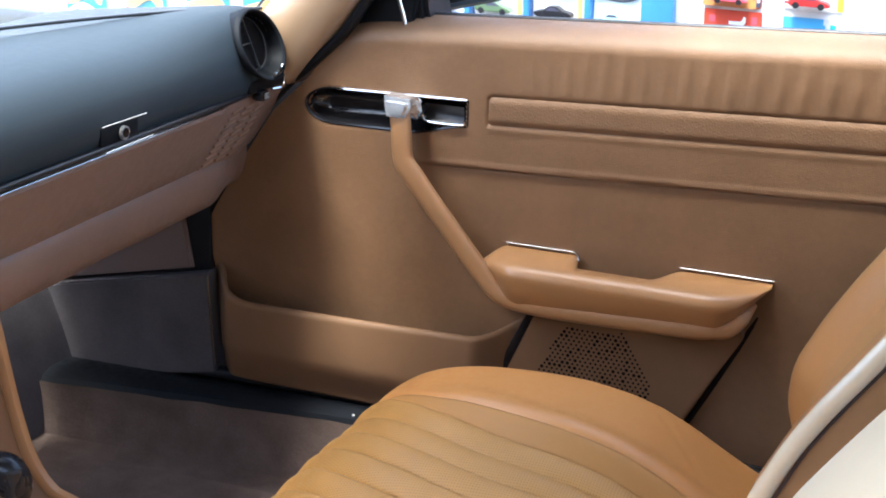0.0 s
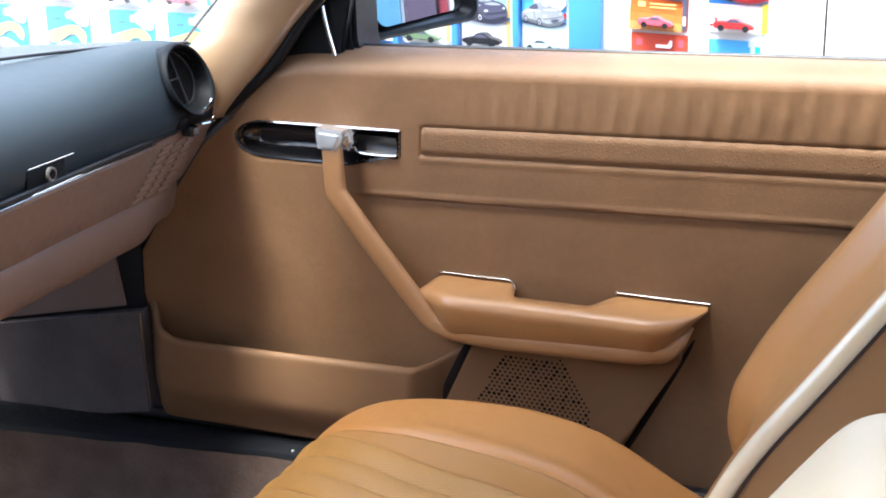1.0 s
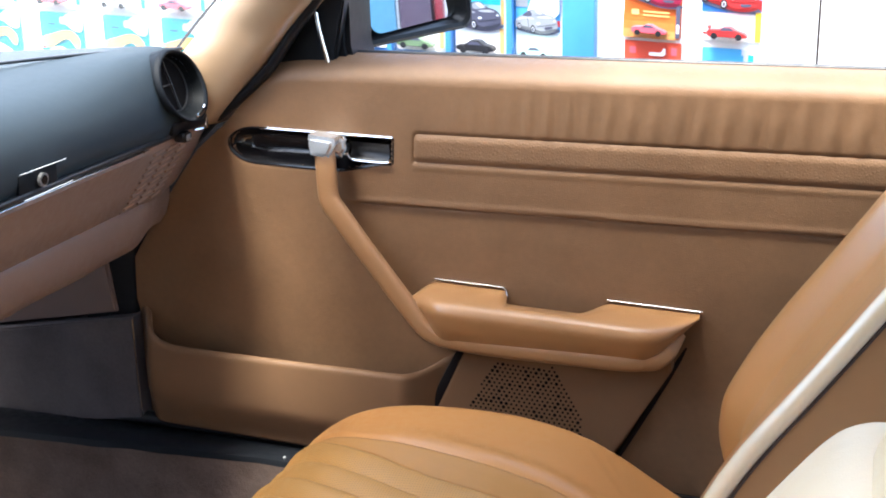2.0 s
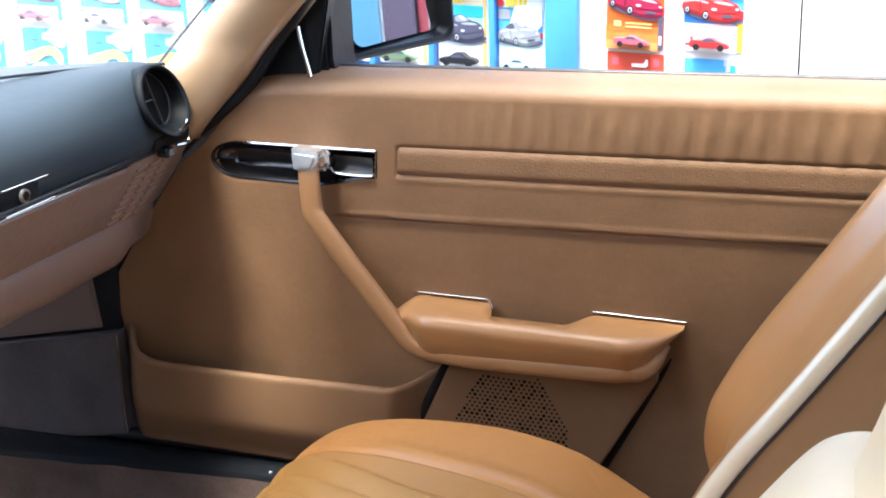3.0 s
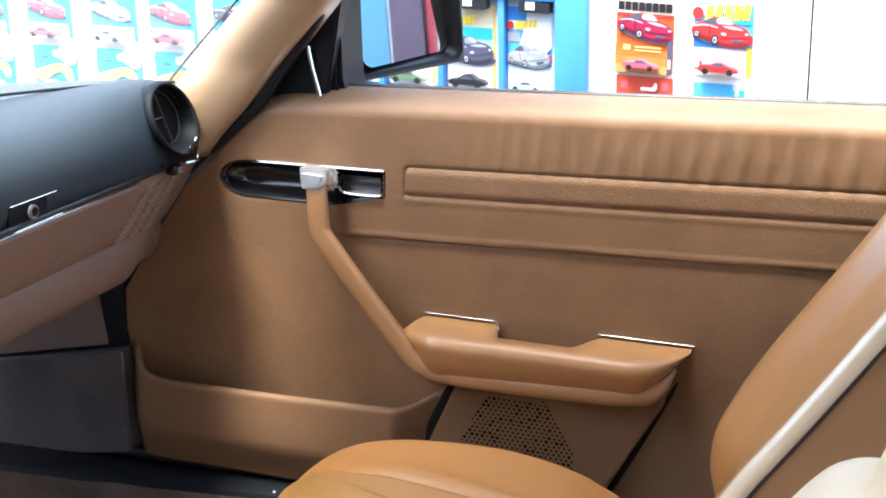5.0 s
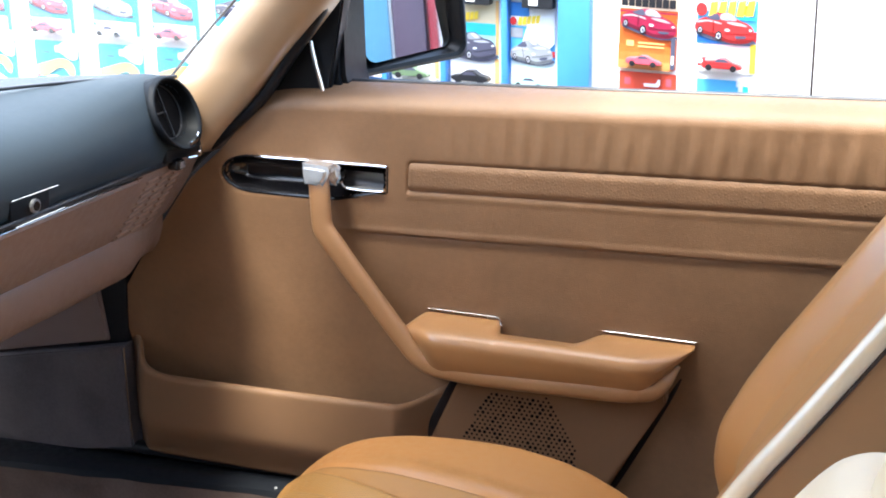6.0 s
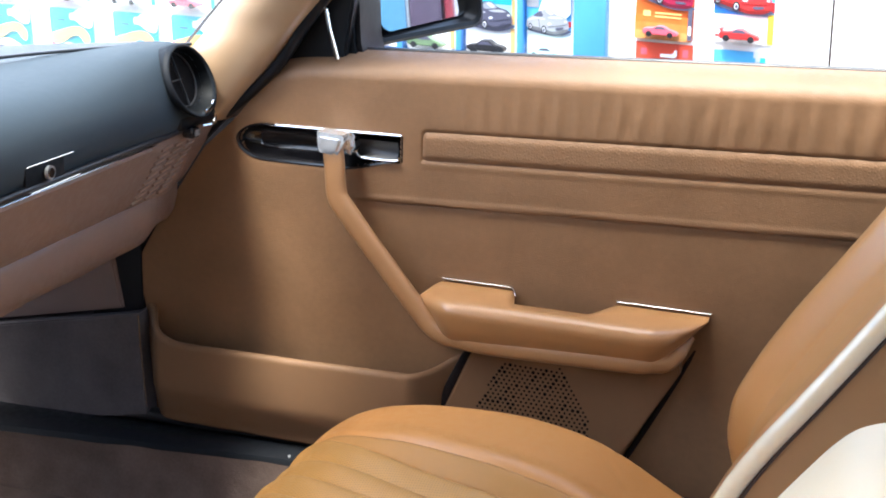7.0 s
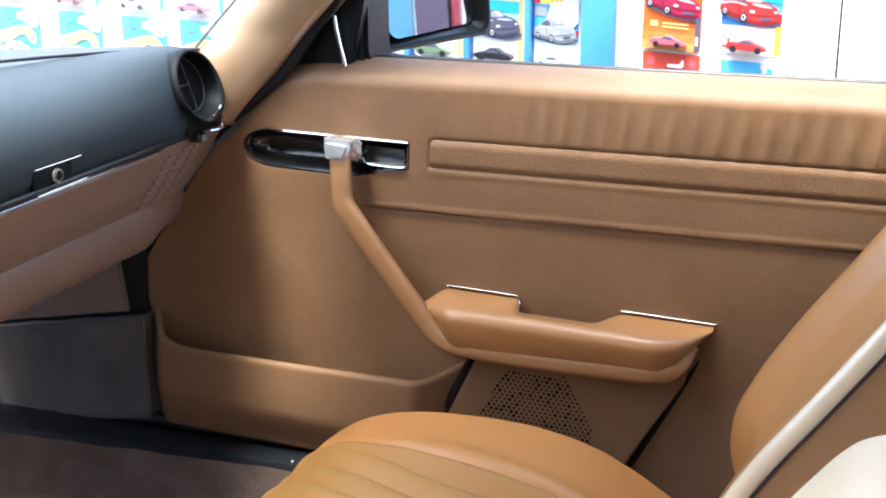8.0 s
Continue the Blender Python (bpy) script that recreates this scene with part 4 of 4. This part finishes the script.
ba = part("backrest", sheet(back_skin, 110, 110), leather_back, seat, "bulging tan leather backrest", smooth=70)
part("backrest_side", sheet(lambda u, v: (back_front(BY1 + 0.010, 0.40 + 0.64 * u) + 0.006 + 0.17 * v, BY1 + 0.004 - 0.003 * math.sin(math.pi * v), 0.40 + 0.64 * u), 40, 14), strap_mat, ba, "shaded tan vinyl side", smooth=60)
part("backrest_side", sheet(lambda u, v: (back_front(BY0, 0.40 + 0.64 * u) + 0.005 + 0.17 * v, BY0, 0.40 + 0.64 * u), 40, 6), vinyl, ba, smooth=60)
# the bright highlight along the bolster edge, built as a pale roll
part("edge_roll", tube([Vector((back_front(BY1 + 0.010, z) + 0.002, BY1 + 0.005, z)) for z in np.linspace(0.42, 1.03, 50)], 0.020, 0.022, n=16, square=2.1), highlight_mat, ba, "pale glossy edge roll")
part("side_piping", tube([Vector((back_front(BY1 + 0.010, z) + 0.0150, BY1 + 0.001, z)) for z in np.linspace(0.42, 1.03, 40)], 0.0034, 0.0034, n=8), piping_mat, ba, "dark piping along the side seam")
part("rear_shell", sheet(lambda u, v: (lerp(BPROF, 0.40 + 0.64 * u) + 0.17, BY0 + (BY1 - BY0) * v, 0.40 + 0.64 * u), 20, 10), vinyl, ba)

drv = thing("driver_seat", "cream lit leather driver's seat backrest", "car seat", at=(0.15, -1.1, 0.13))


DRV = [(0.45, 0.10), (0.60, 0.145), (0.719, 0.206), (0.754, 0.226), (0.792, 0.2515), (0.817, 0.270), (0.832, 0.287), (0.839, 0.311), (0.834, 0.345), (0.80, 0.372), (0.6, 0.34), (0.45, 0.30)]
DRV_PATH = smooth_path([(x, 0, z) for z, x in DRV], 6)


def drv_ring(y, d):
    # the side rolls over towards the console
    k = 1 - math.sqrt(max(0.0, 1 - (1 - min(1.0, d / 0.05)) ** 2))
    c = Vector((0.28, 0, 0.68))
    return [Vector((q.x, y, q.z)) + (c - q).normalized() * 0.035 * k for q in DRV_PATH]


def drv_tall(f):
    # the raised middle of the backrest
    d = 0.14 * min(f, 1 - f)
    k = 1 - math.sqrt(max(0.0, 1 - (1 - min(1.0, d / 0.02)) ** 2))
    y = -0.888 - 0.43 * f
    prof = smooth_path([(0.214, 0, 0.70), (0.285, 0, 0.80), (0.318, 0, 0.90), (0.346, 0, 0.985), (0.38, 0, 1.0), (0.42, 0, 0.98), (0.43, 0, 0.9), (0.38, 0, 0.70)], 5)
    c = Vector((0.35, 0, 0.85))
    return [Vector((q.x, y, q.z)) + (c - q).normalized() * 0.03 * k for q in prof]


DY = [0.0, 0.001, 0.003, 0.006, 0.01, 0.015, 0.021, 0.028, 0.036, 0.045, 0.06, 0.09]
# backrest brightness comes from its cream colour, not from a lamp
db = part("backrest", loft([drv_ring(-0.85 - d, d) for d in DY] + [drv_ring(-1.37 + d, d) for d in DY[::-1]]), leather_lit, drv, "brightly lit cream leather", smooth=70)
part("raised_middle", loft([drv_tall(f) for f in (0, 0.004, 0.012, 0.025, 0.045, 0.075, 0.12, 0.3, 0.5, 0.7, 0.88, 0.925, 0.955, 0.975, 0.988, 0.996, 1)]), leather_lit, db, smooth=70)
part("rear_shell", box(0.39, 0.42, -1.35, -0.87, 0.4, 0.78, 0.015), vinyl, db)
part("cushion", box(-0.40, 0.20, -1.37, -0.86, 0.26, 0.40, 0.04, segments=4), leather, drv)

# ---- toy packages on the wall ----
# the wall panels and what hangs on them stand a little out of plumb
LEANING = 0.05


def flat(outline, y, mat, parent, name, label="", thick=0.0005):
    return part(name, prism(outline, y - thick, y), mat, parent, label, smooth=0)


SIDE_VIEW = [(-0.50, 0.10), (-0.50, 0.17), (-0.44, 0.20), (-0.26, 0.225), (-0.12, 0.335), (0.10, 0.345), (0.26, 0.235), (0.42, 0.205), (0.50, 0.15), (0.50, 0.08), (0.40, 0.06), (-0.42, 0.06)]
LOW_VIEW = [(-0.50, 0.11), (-0.49, 0.20), (-0.40, 0.235), (-0.20, 0.25), (-0.06, 0.315), (0.08, 0.315), (0.24, 0.225), (0.44, 0.16), (0.50, 0.11), (0.49, 0.07), (0.40, 0.055), (-0.44, 0.055)]
CABIN = [(-0.20, 0.235), (-0.10, 0.32), (0.08, 0.325), (0.20, 0.24)]


def turned(points, cx, cz, size, tilt=0.0, flip=False, squash=1.0):
    c, s = math.cos(tilt), math.sin(tilt)
    out = []
    for x, z in points:
        x, z = (-x if flip else x) * size, z * size * squash
        out.append((cx + x * c - z * s, cz + x * s + z * c))
    return out


def tints(ink):
    """A lighter and a darker print of the same colour."""
    base = ink.name.replace("ink_", "")
    c = PRINT[base]
    if base + "_light" not in INK:
        INK[base + "_light"] = print_ink("ink_" + base + "_light", tuple(q + (0.80 - q) * 0.45 for q in c))
        INK[base + "_dark"] = print_ink("ink_" + base + "_dark", tuple(q * 0.42 for q in c))
    return INK[base + "_light"], INK[base + "_dark"]


def soft(points, steps=3):
    """A closed outline with its corners rounded off."""
    n = len(points)
    p = [Vector((x, z)) for x, z in points]
    out = []
    for i in range(n):
        a, b, c, d = p[i - 1], p[i], p[(i + 1) % n], p[(i + 2) % n]
        for k in range(steps):
            t = k / steps
            q = 0.5 * (2 * b + (c - a) * t + (2 * a - 5 * b + 4 * c - d) * t * t + (3 * b - a - 3 * c + d) * t ** 3)
            out.append((q.x, q.y))
    return out


def car_picture(parent, y, cx, cz, size, ink, tilt=0.0, flip=False, tall=0.84):
    """A printed car seen from the front corner: hull, glass, lamps, wheels."""
    light, dark = tints(ink)
    f = lambda pts: turned(soft(pts), cx, cz + 0.03 * size, size, tilt, flip, tall)
    flat(f([(-0.46, 0.06), (-0.1, -0.035), (0.2, -0.075), (0.5, -0.03), (0.52, 0.03), (0.1, 0.05), (-0.4, 0.12)]), y + 0.0004, INK["slate"], parent, "printed_shadow")
    hull = [(-0.50, 0.15), (-0.49, 0.25), (-0.42, 0.32), (-0.29, 0.37), (-0.15, 0.445), (0.0, 0.465), (0.11, 0.450), (0.24, 0.355), (0.38, 0.315), (0.475, 0.25), (0.51, 0.16), (0.50, 0.06), (0.44, 0.0), (0.30, -0.035), (0.10, -0.04), (-0.06, 0.0), (-0.18, 0.035), (-0.34, 0.075), (-0.45, 0.10)]
    pic = flat(f(hull), y, ink, parent, "car_picture", "printed picture of a car")
    lay = lambda pts, ink2, name, k=1: flat(f(pts), y - 0.0006 * k, ink2, pic, name)
    lay([(-0.46, 0.105), (-0.30, 0.07), (-0.06, 0.005), (0.10, -0.033), (0.30, -0.028), (0.44, 0.005), (0.49, 0.06), (0.30, 0.028), (0.10, 0.02), (-0.04, 0.065), (-0.2, 0.11), (-0.42, 0.155)], dark, "printed_shade")
    lay([(0.03, 0.300), (0.14, 0.315), (0.28, 0.308), (0.39, 0.268), (0.30, 0.262), (0.14, 0.272)], light, "printed_bonnet")
    lay([(-0.44, 0.285), (-0.28, 0.315), (-0.08, 0.29), (-0.06, 0.262), (-0.28, 0.288), (-0.46, 0.25)], light, "printed_flank")
    lay([(-0.31, 0.355), (-0.17, 0.43), (-0.115, 0.425), (-0.085, 0.335), (-0.2, 0.325)], INK["slate"], "printed_window")
    lay([(-0.065, 0.345), (-0.075, 0.425), (0.0, 0.457), (0.11, 0.443), (0.21, 0.352), (0.08, 0.332)], INK["grey"], "printed_window")
    lay([(0.0, 0.44), (0.085, 0.438), (0.165, 0.368), (0.10, 0.355), (0.03, 0.40)], INK["silver"], "printed_shine", 2)
    for ex, ez, rx, rz in ((0.055, 0.172, 0.046, 0.022), (0.445, 0.205, 0.030, 0.018)):
        lay([(ex + rx * math.cos(a), ez + rz * math.sin(a)) for a in np.linspace(0, 2 * math.pi, 9)[:-1]], INK["silver"], "printed_lamp")
    lay([(0.20, 0.085), (0.36, 0.098), (0.385, 0.078), (0.34, 0.054), (0.22, 0.044)], INK["slate"], "printed_grille", 2)
    lay([(0.02, 0.118), (0.20, 0.128), (0.46, 0.15), (0.46, 0.138), (0.20, 0.112), (0.03, 0.104)], dark, "printed_line", 1)
    lay([(-0.20, 0.30), (-0.185, 0.30), (-0.175, 0.12), (-0.19, 0.12)], dark, "printed_line", 2)
    for wx, wz, r in ((-0.085, 0.06, 0.088), (-0.405, 0.135, 0.070)):
        for ink2, k, dy in ((INK["black"], 1.0, 0.0014), (INK["silver"], 0.62, 0.0020), (INK["slate"], 0.40, 0.0026)):
            ring = [(wx + 0.68 * r * k * math.cos(a), wz + r * k * math.sin(a)) for a in np.linspace(0, 2 * math.pi, 13)[:-1]]
            flat(turned(ring, cx, cz + 0.03 * size, size, tilt, flip, tall), y - dy, ink2, pic, "printed_wheel")
    return pic


def toy_car(parent, cx, cz, size, ink, y, low=False, flip=False, spoiler=False):
    """A small die-cast car, seen from its side."""
    prof = turned(LOW_VIEW if low else SIDE_VIEW, cx, cz, size, 0, flip, 0.95)
    d = size * 0.36
    bm = prism(prof, y - d, y, bevel=size * 0.022)
    if spoiler:
        s = -1 if not flip else 1
        x = cx + s * size * 0.44
        box(x - size * 0.05, x + size * 0.05, y - d, y, cz + size * 0.27, cz + size * 0.30, bm=bm)
        box(x - size * 0.02, x + size * 0.02, y - d * 0.7, y - d * 0.6, cz + size * 0.2, cz + size * 0.28, bm=bm)
    toy = part("toy_car", bm, ink, parent, "die-cast toy car", smooth=40)
    part("toy_window", prism(turned(CABIN, cx, cz - size * 0.004, size, 0, flip, 0.93), y - d - size * 0.004, y - d * 0.4), INK["slate"], toy, smooth=0)
    for wx in (-0.31, 0.29):
        wx = -wx if flip else wx
        w = part("wheel", disc((cx + wx * size, y - d * 0.86, cz + size * 0.075), (0, 1, 0), size * 0.082, d * 0.34, 18), INK["black"], toy)
    return toy


def package(x0, x1, zb, zt, base, blocks, pic=None, toy=None, label="", hook=None, group="toy packages on the wall", tilt=0.0, y=None, band=False, logo=False, slot=False, beam=False):
    """One carded toy: card, printed blocks (fractions across and down), picture, blister with its car."""
    y = WALL - 0.002 if y is None else y
    w, h = x1 - x0, zt - zb
    ob = thing("toy_package", label, "toy package", group, at=((x0 + x1) / 2, y, zb))
    card = flat(rounded(x0, x1, zb, zt, 0.006), y, base, ob, "card", thick=0.0012)
    y -= 0.0014
    for k, (s0, s1, t0, t1, ink) in enumerate(blocks):
        flat(rounded(x0 + s0 * w, x0 + s1 * w, zt - t1 * h, zt - t0 * h, 0.0012, 2), y - 0.00035 * k - 0.0002, INK[ink], card, "printed_block")
    y -= 0.0045
    if band:
        for k, (name, ink, shape) in enumerate((("printed_corner", "white", [(0.70, 0.0), (0.99, 0.0), (0.99, 0.19), (0.80, 0.20), (0.62, 0.135), (0.50, 0.125), (0.50, 0.055), (0.60, 0.04)]),
                                                ("printed_flame", "sand", [(0.08, 0.30), (0.30, 0.25), (0.55, 0.205), (0.74, 0.205), (0.88, 0.26), (0.93, 0.34), (0.88, 0.41), (0.79, 0.385), (0.68, 0.31), (0.52, 0.32), (0.36, 0.38), (0.20, 0.42), (0.08, 0.40)]),
                                                ("printed_swoosh", "white", [(0.06, 0.50), (0.28, 0.42), (0.50, 0.40), (0.78, 0.48), (0.92, 0.56), (0.6, 0.60), (0.1, 0.58)]))):
            flat(soft([(x0 + q * w, zt - r * h) for q, r in shape]), y + 0.0006 - 0.0003 * k, INK[ink], card, name)
    if logo:
        lx, lz, *big = logo
        big = big[0] if big else 1.0
        c = [(x0 + lx * w + 0.0065 * (0.4 + 0.6 * big) * math.cos(a), zt - lz * h + 0.0075 * (0.4 + 0.6 * big) * math.sin(a)) for a in np.linspace(0, 2 * math.pi, 18)[:-1]]
        flat(c, y + 0.0004, INK["red"], card, "logo_shape")
        for i in range(5):
            sx, sz = x0 + lx * w + 0.009 * big ** 0.5 + 0.0085 * big * i, zt - lz * h + 0.0012 * i
            flat([(sx, sz - 0.007 * big), (sx + 0.0068 * big, sz - 0.0065 * big), (sx + 0.0088 * big, sz + 0.0085 * big), (sx + 0.002 * big, sz + 0.007 * big)], y + 0.0002, INK["yellow"], card, "logo_shape")
    if beam:
        flat([(x0 + q * w, zt - r * h) for q, r in ((0.50, 0.11), (0.955, 0.13), (0.955, 0.50), (0.62, 0.66), (0.16, 0.66))], y + 0.0007, INK["white"], card, "printed_beam")
    if slot:
        ax, az = x0 + 0.44 * w, zt - 0.05 * h
        j = [(ax, az - 0.016), (ax + 0.026, az - 0.016), (ax + 0.030, az - 0.012), (ax + 0.030, az - 0.002), (ax + 0.026, az - 0.001), (ax + 0.024, az - 0.006), (ax + 0.021, az - 0.0095), (ax, az - 0.010)]
        flat(j, y + 0.0003, INK["white" if slot == "tomato" else "sky"], card, "hook_slot")
    if pic:
        s, t, size, ink, tl, fl, *tall = pic
        car_picture(card, y, x0 + s * w, zt - t * h, size * w, INK[ink], tl, fl, *tall)
    if toy:
        s, t, size, ink, low, fl, sp = toy
        toy_car(ob, x0 + s * w, zt - t * h, size * w, INK[ink], y, low, fl, sp)
        b = part("blister", prism(rounded(x0 + (s - size * 0.58) * w, x0 + (s + size * 0.58) * w, zt - t * h - 0.006, zt - t * h + size * w * 0.42, 0.006), y - 0.030, y + 0.003, bevel=0.004), blister_mat, ob, "clear plastic blister")
        b.visible_shadow = False
    if tilt:
        ob.rotation_euler = (0, tilt, 0)
    return ob


# right of the display box: an orange card and a white and blue one, and the tops of the next row
package(-0.1535, -0.0485, 0.855, 1.034, INK["orange"],
        [(0.0, 1.0, 0.0, 0.40, "sand"), (0.0, 1.0, 0.20, 0.40, "peach"), *[(0.03 + 0.118 * q, 0.138 + 0.118 * q, 0.285, 0.375, "black") for q in range(8)], (0.0, 1.0, 0.418, 0.434, "crimson"), (0.0, 0.91, 0.76, 0.84, "flame"), (0.0, 0.91, 0.835, 0.92, "tangerine"), (0.0, 0.91, 0.915, 1.0, "amber"),
         (0.14, 0.27, 0.715, 0.77, "sand"), (0.34, 0.80, 0.725, 0.74, "sand"), (0.34, 0.80, 0.76, 0.775, "sand"), (0.91, 0.985, 0.66, 0.98, "slate"), (0.925, 0.97, 0.84, 0.93, "white")],
        (0.49, 0.655, 0.96, "crimson", -0.10, False, 0.95), (0.47, 0.955, 0.60, "pink", True, False, False), "orange carded toy with a crimson sports car", tilt=0.012)
package(-0.0125, 0.0925, 0.860, 1.039, INK["white"],
        [(0.0, 1.0, 0.28, 0.72, "sky"), (0.0, 0.9, 0.64, 0.72, "blue"), (0.0, 0.45, 0.30, 0.40, "white"), (0.72, 0.92, 0.33, 0.42, "yellow"),
         (0.86, 1.0, 0.58, 0.69, "red"), (0.90, 1.0, 0.70, 0.99, "yellow"), (0.03, 0.09, 0.92, 0.945, "red"), (0.62, 1.0, 0.44, 0.47, "teal")],
        (0.45, 0.690, 0.98, "red", -0.04, False, 1.0), (0.46, 0.965, 0.68, "red", True, False, True), "white and blue carded toy with a red race car", logo=(0.07, 0.385, 1.9))
for xa, xb, ink, lab, dz in ((-0.1505, -0.0465, "tomato", "red card top with a cut-out hook slot", 0.849), (-0.0095, 0.0905, "sky", "blue and white card top with a cut-out hook slot", 0.847)):
    p = package(xa, xb, dz - 0.179, dz, INK[ink if ink == "tomato" else "white"],
                [(0.0, 0.70, 0.0, 0.5, ink), (0.09, 0.20, 0.06, 0.13, "pink" if ink == "tomato" else "sky"), (0.74, 1.0, 0.0, 0.5, ink if ink == "tomato" else "white"), (0.82, 0.92, 0.05, 0.13, "pink" if ink == "tomato" else "teal")],
                None, (0.47, 0.95, 0.60, "red" if ink == "tomato" else ink, False, False, False), lab, slot=ink)

# seen through the windscreen: two rows of pale packages
LEFT = [(-1.566, "rose", "teal"), (-1.411, "rose", "teal"), (-1.256, "silver", "teal"), (-1.118, "rose", "teal"), (-0.973, "slate", "teal")]
for k, (xa, ink, bg) in enumerate(LEFT):
    dz = 0.003 * k
    package(xa, xa + 0.108, 0.822 + dz, 1.001 + dz, INK["white"],
            [(0.0, 0.96, 0.30, 0.78, bg), (0.0, 0.5, 0.66, 0.78, "sky"), (0.50, 0.96, 0.30, 0.42, "white"), (0.92, 1.0, 0.42, 0.94, "teal"), (0.0, 0.06, 0.80, 0.84, "sky")],
            (0.44, 0.70, 0.86, ink, -0.10, False), (0.46, 0.935, 0.62, ink if ink != "slate" else "black", k % 2 == 0, False, False), "pale blue and white carded toy with a %s car" % {"rose": "red", "silver": "silver", "slate": "dark"}[ink])
    package(xa + 0.004, xa + 0.110, 0.635 + dz, 0.814 + dz, INK["teal"],
            [(0.01, 0.09, 0.30, 0.325, "rose"), (0.01, 0.09, 0.36, 0.385, "rose"), (0.01, 0.09, 0.41, 0.435, "rose"), (0.16, 0.36, 0.13, 0.15, "blue"), (0.06, 0.6, 0.62, 0.9, "sky")],
            (0.36, 0.60, 0.5, ink, -0.1, False), (0.46, 0.95, 0.6, "rose", False, False, False), "teal carded toy with a sand coloured flame band", band=True)

# blue cardboard display box with open bays
disp = thing("display_box", "blue cardboard display box with open bays", "display box", at=(-0.5, WALL, 0.62))
part("back_board", box(-0.862, -0.263, WALL - 0.004, WALL - 0.001, 0.60, 1.06, 0.001), blue_card, disp)
part("side_panel", box(-0.263, -0.2023, WALL - 0.028, WALL - 0.001, 0.60, 1.06, 0.003), blue_card, disp)
part("top_rail", box(-0.850, -0.264, WALL - 0.030, WALL - 0.004, 0.975, 0.998, 0.002), blue_card, disp)
BAY = 0.1199
for k in range(5):
    part("divider", box(-0.3710 - BAY * k, -0.3588 - BAY * k, WALL - 0.026, WALL - 0.004, 0.60, 1.06, 0.002), blue_card, disp)
BAYS = [(-0.3588, -0.2645, "grey", "mint", "sky", "white"), (-0.4787, -0.3720, "slate", "black", "mint", "buff"), (-0.5986, -0.4919, "green", "green", "mint", "sand"), (-0.7185, -0.6118, "blue", "silver", "sky", "white"), (-0.8384, -0.7317, "red", "red", "teal", "yellow")]
for xa, xb, pic_ink, toy_ink, bg, top in BAYS:
    blocks = [(0.0, 0.96, 0.10, 0.70, bg), (0.0, 0.96, 0.10, 0.34, top)]
    if bg == "sky":
        blocks += [(0.0, 0.40, 0.10, 0.24, "blue"), (0.0, 0.26, 0.36, 0.46, "grey"), (0.90, 0.96, 0.58, 0.64, "red")]
    else:
        blocks += [(0.05, 0.90, 0.34, 0.46, "teal"), (0.90, 0.96, 0.10, 0.66, "sand"), (0.88, 0.96, 0.70, 0.96, "sand")]
    p = package(xa + 0.003, xb - 0.003, 0.799, 0.979, INK["white"], blocks, (0.47, 0.72, 0.90, pic_ink, 0.10, False, 1.15), (0.46, 0.955, 0.72, toy_ink, toy_ink == "green", False, toy_ink == "slate"),
                "carded toy in a bay of the blue display box", y=WALL - 0.006, logo=(0.06, 0.29), beam=bg == "sky")
    hk = part("hook", prism(rounded(xa + 0.030, xa + 0.088, 0.954, 0.973, 0.003), WALL - 0.034, WALL - 0.0085), black_satin, p, "black plastic hanger")
    part("hook_label", prism(rounded(xa + 0.043, xa + 0.060, 0.959, 0.973, 0.001), WALL - 0.0352, WALL - 0.034), INK["white"], hk, smooth=0)
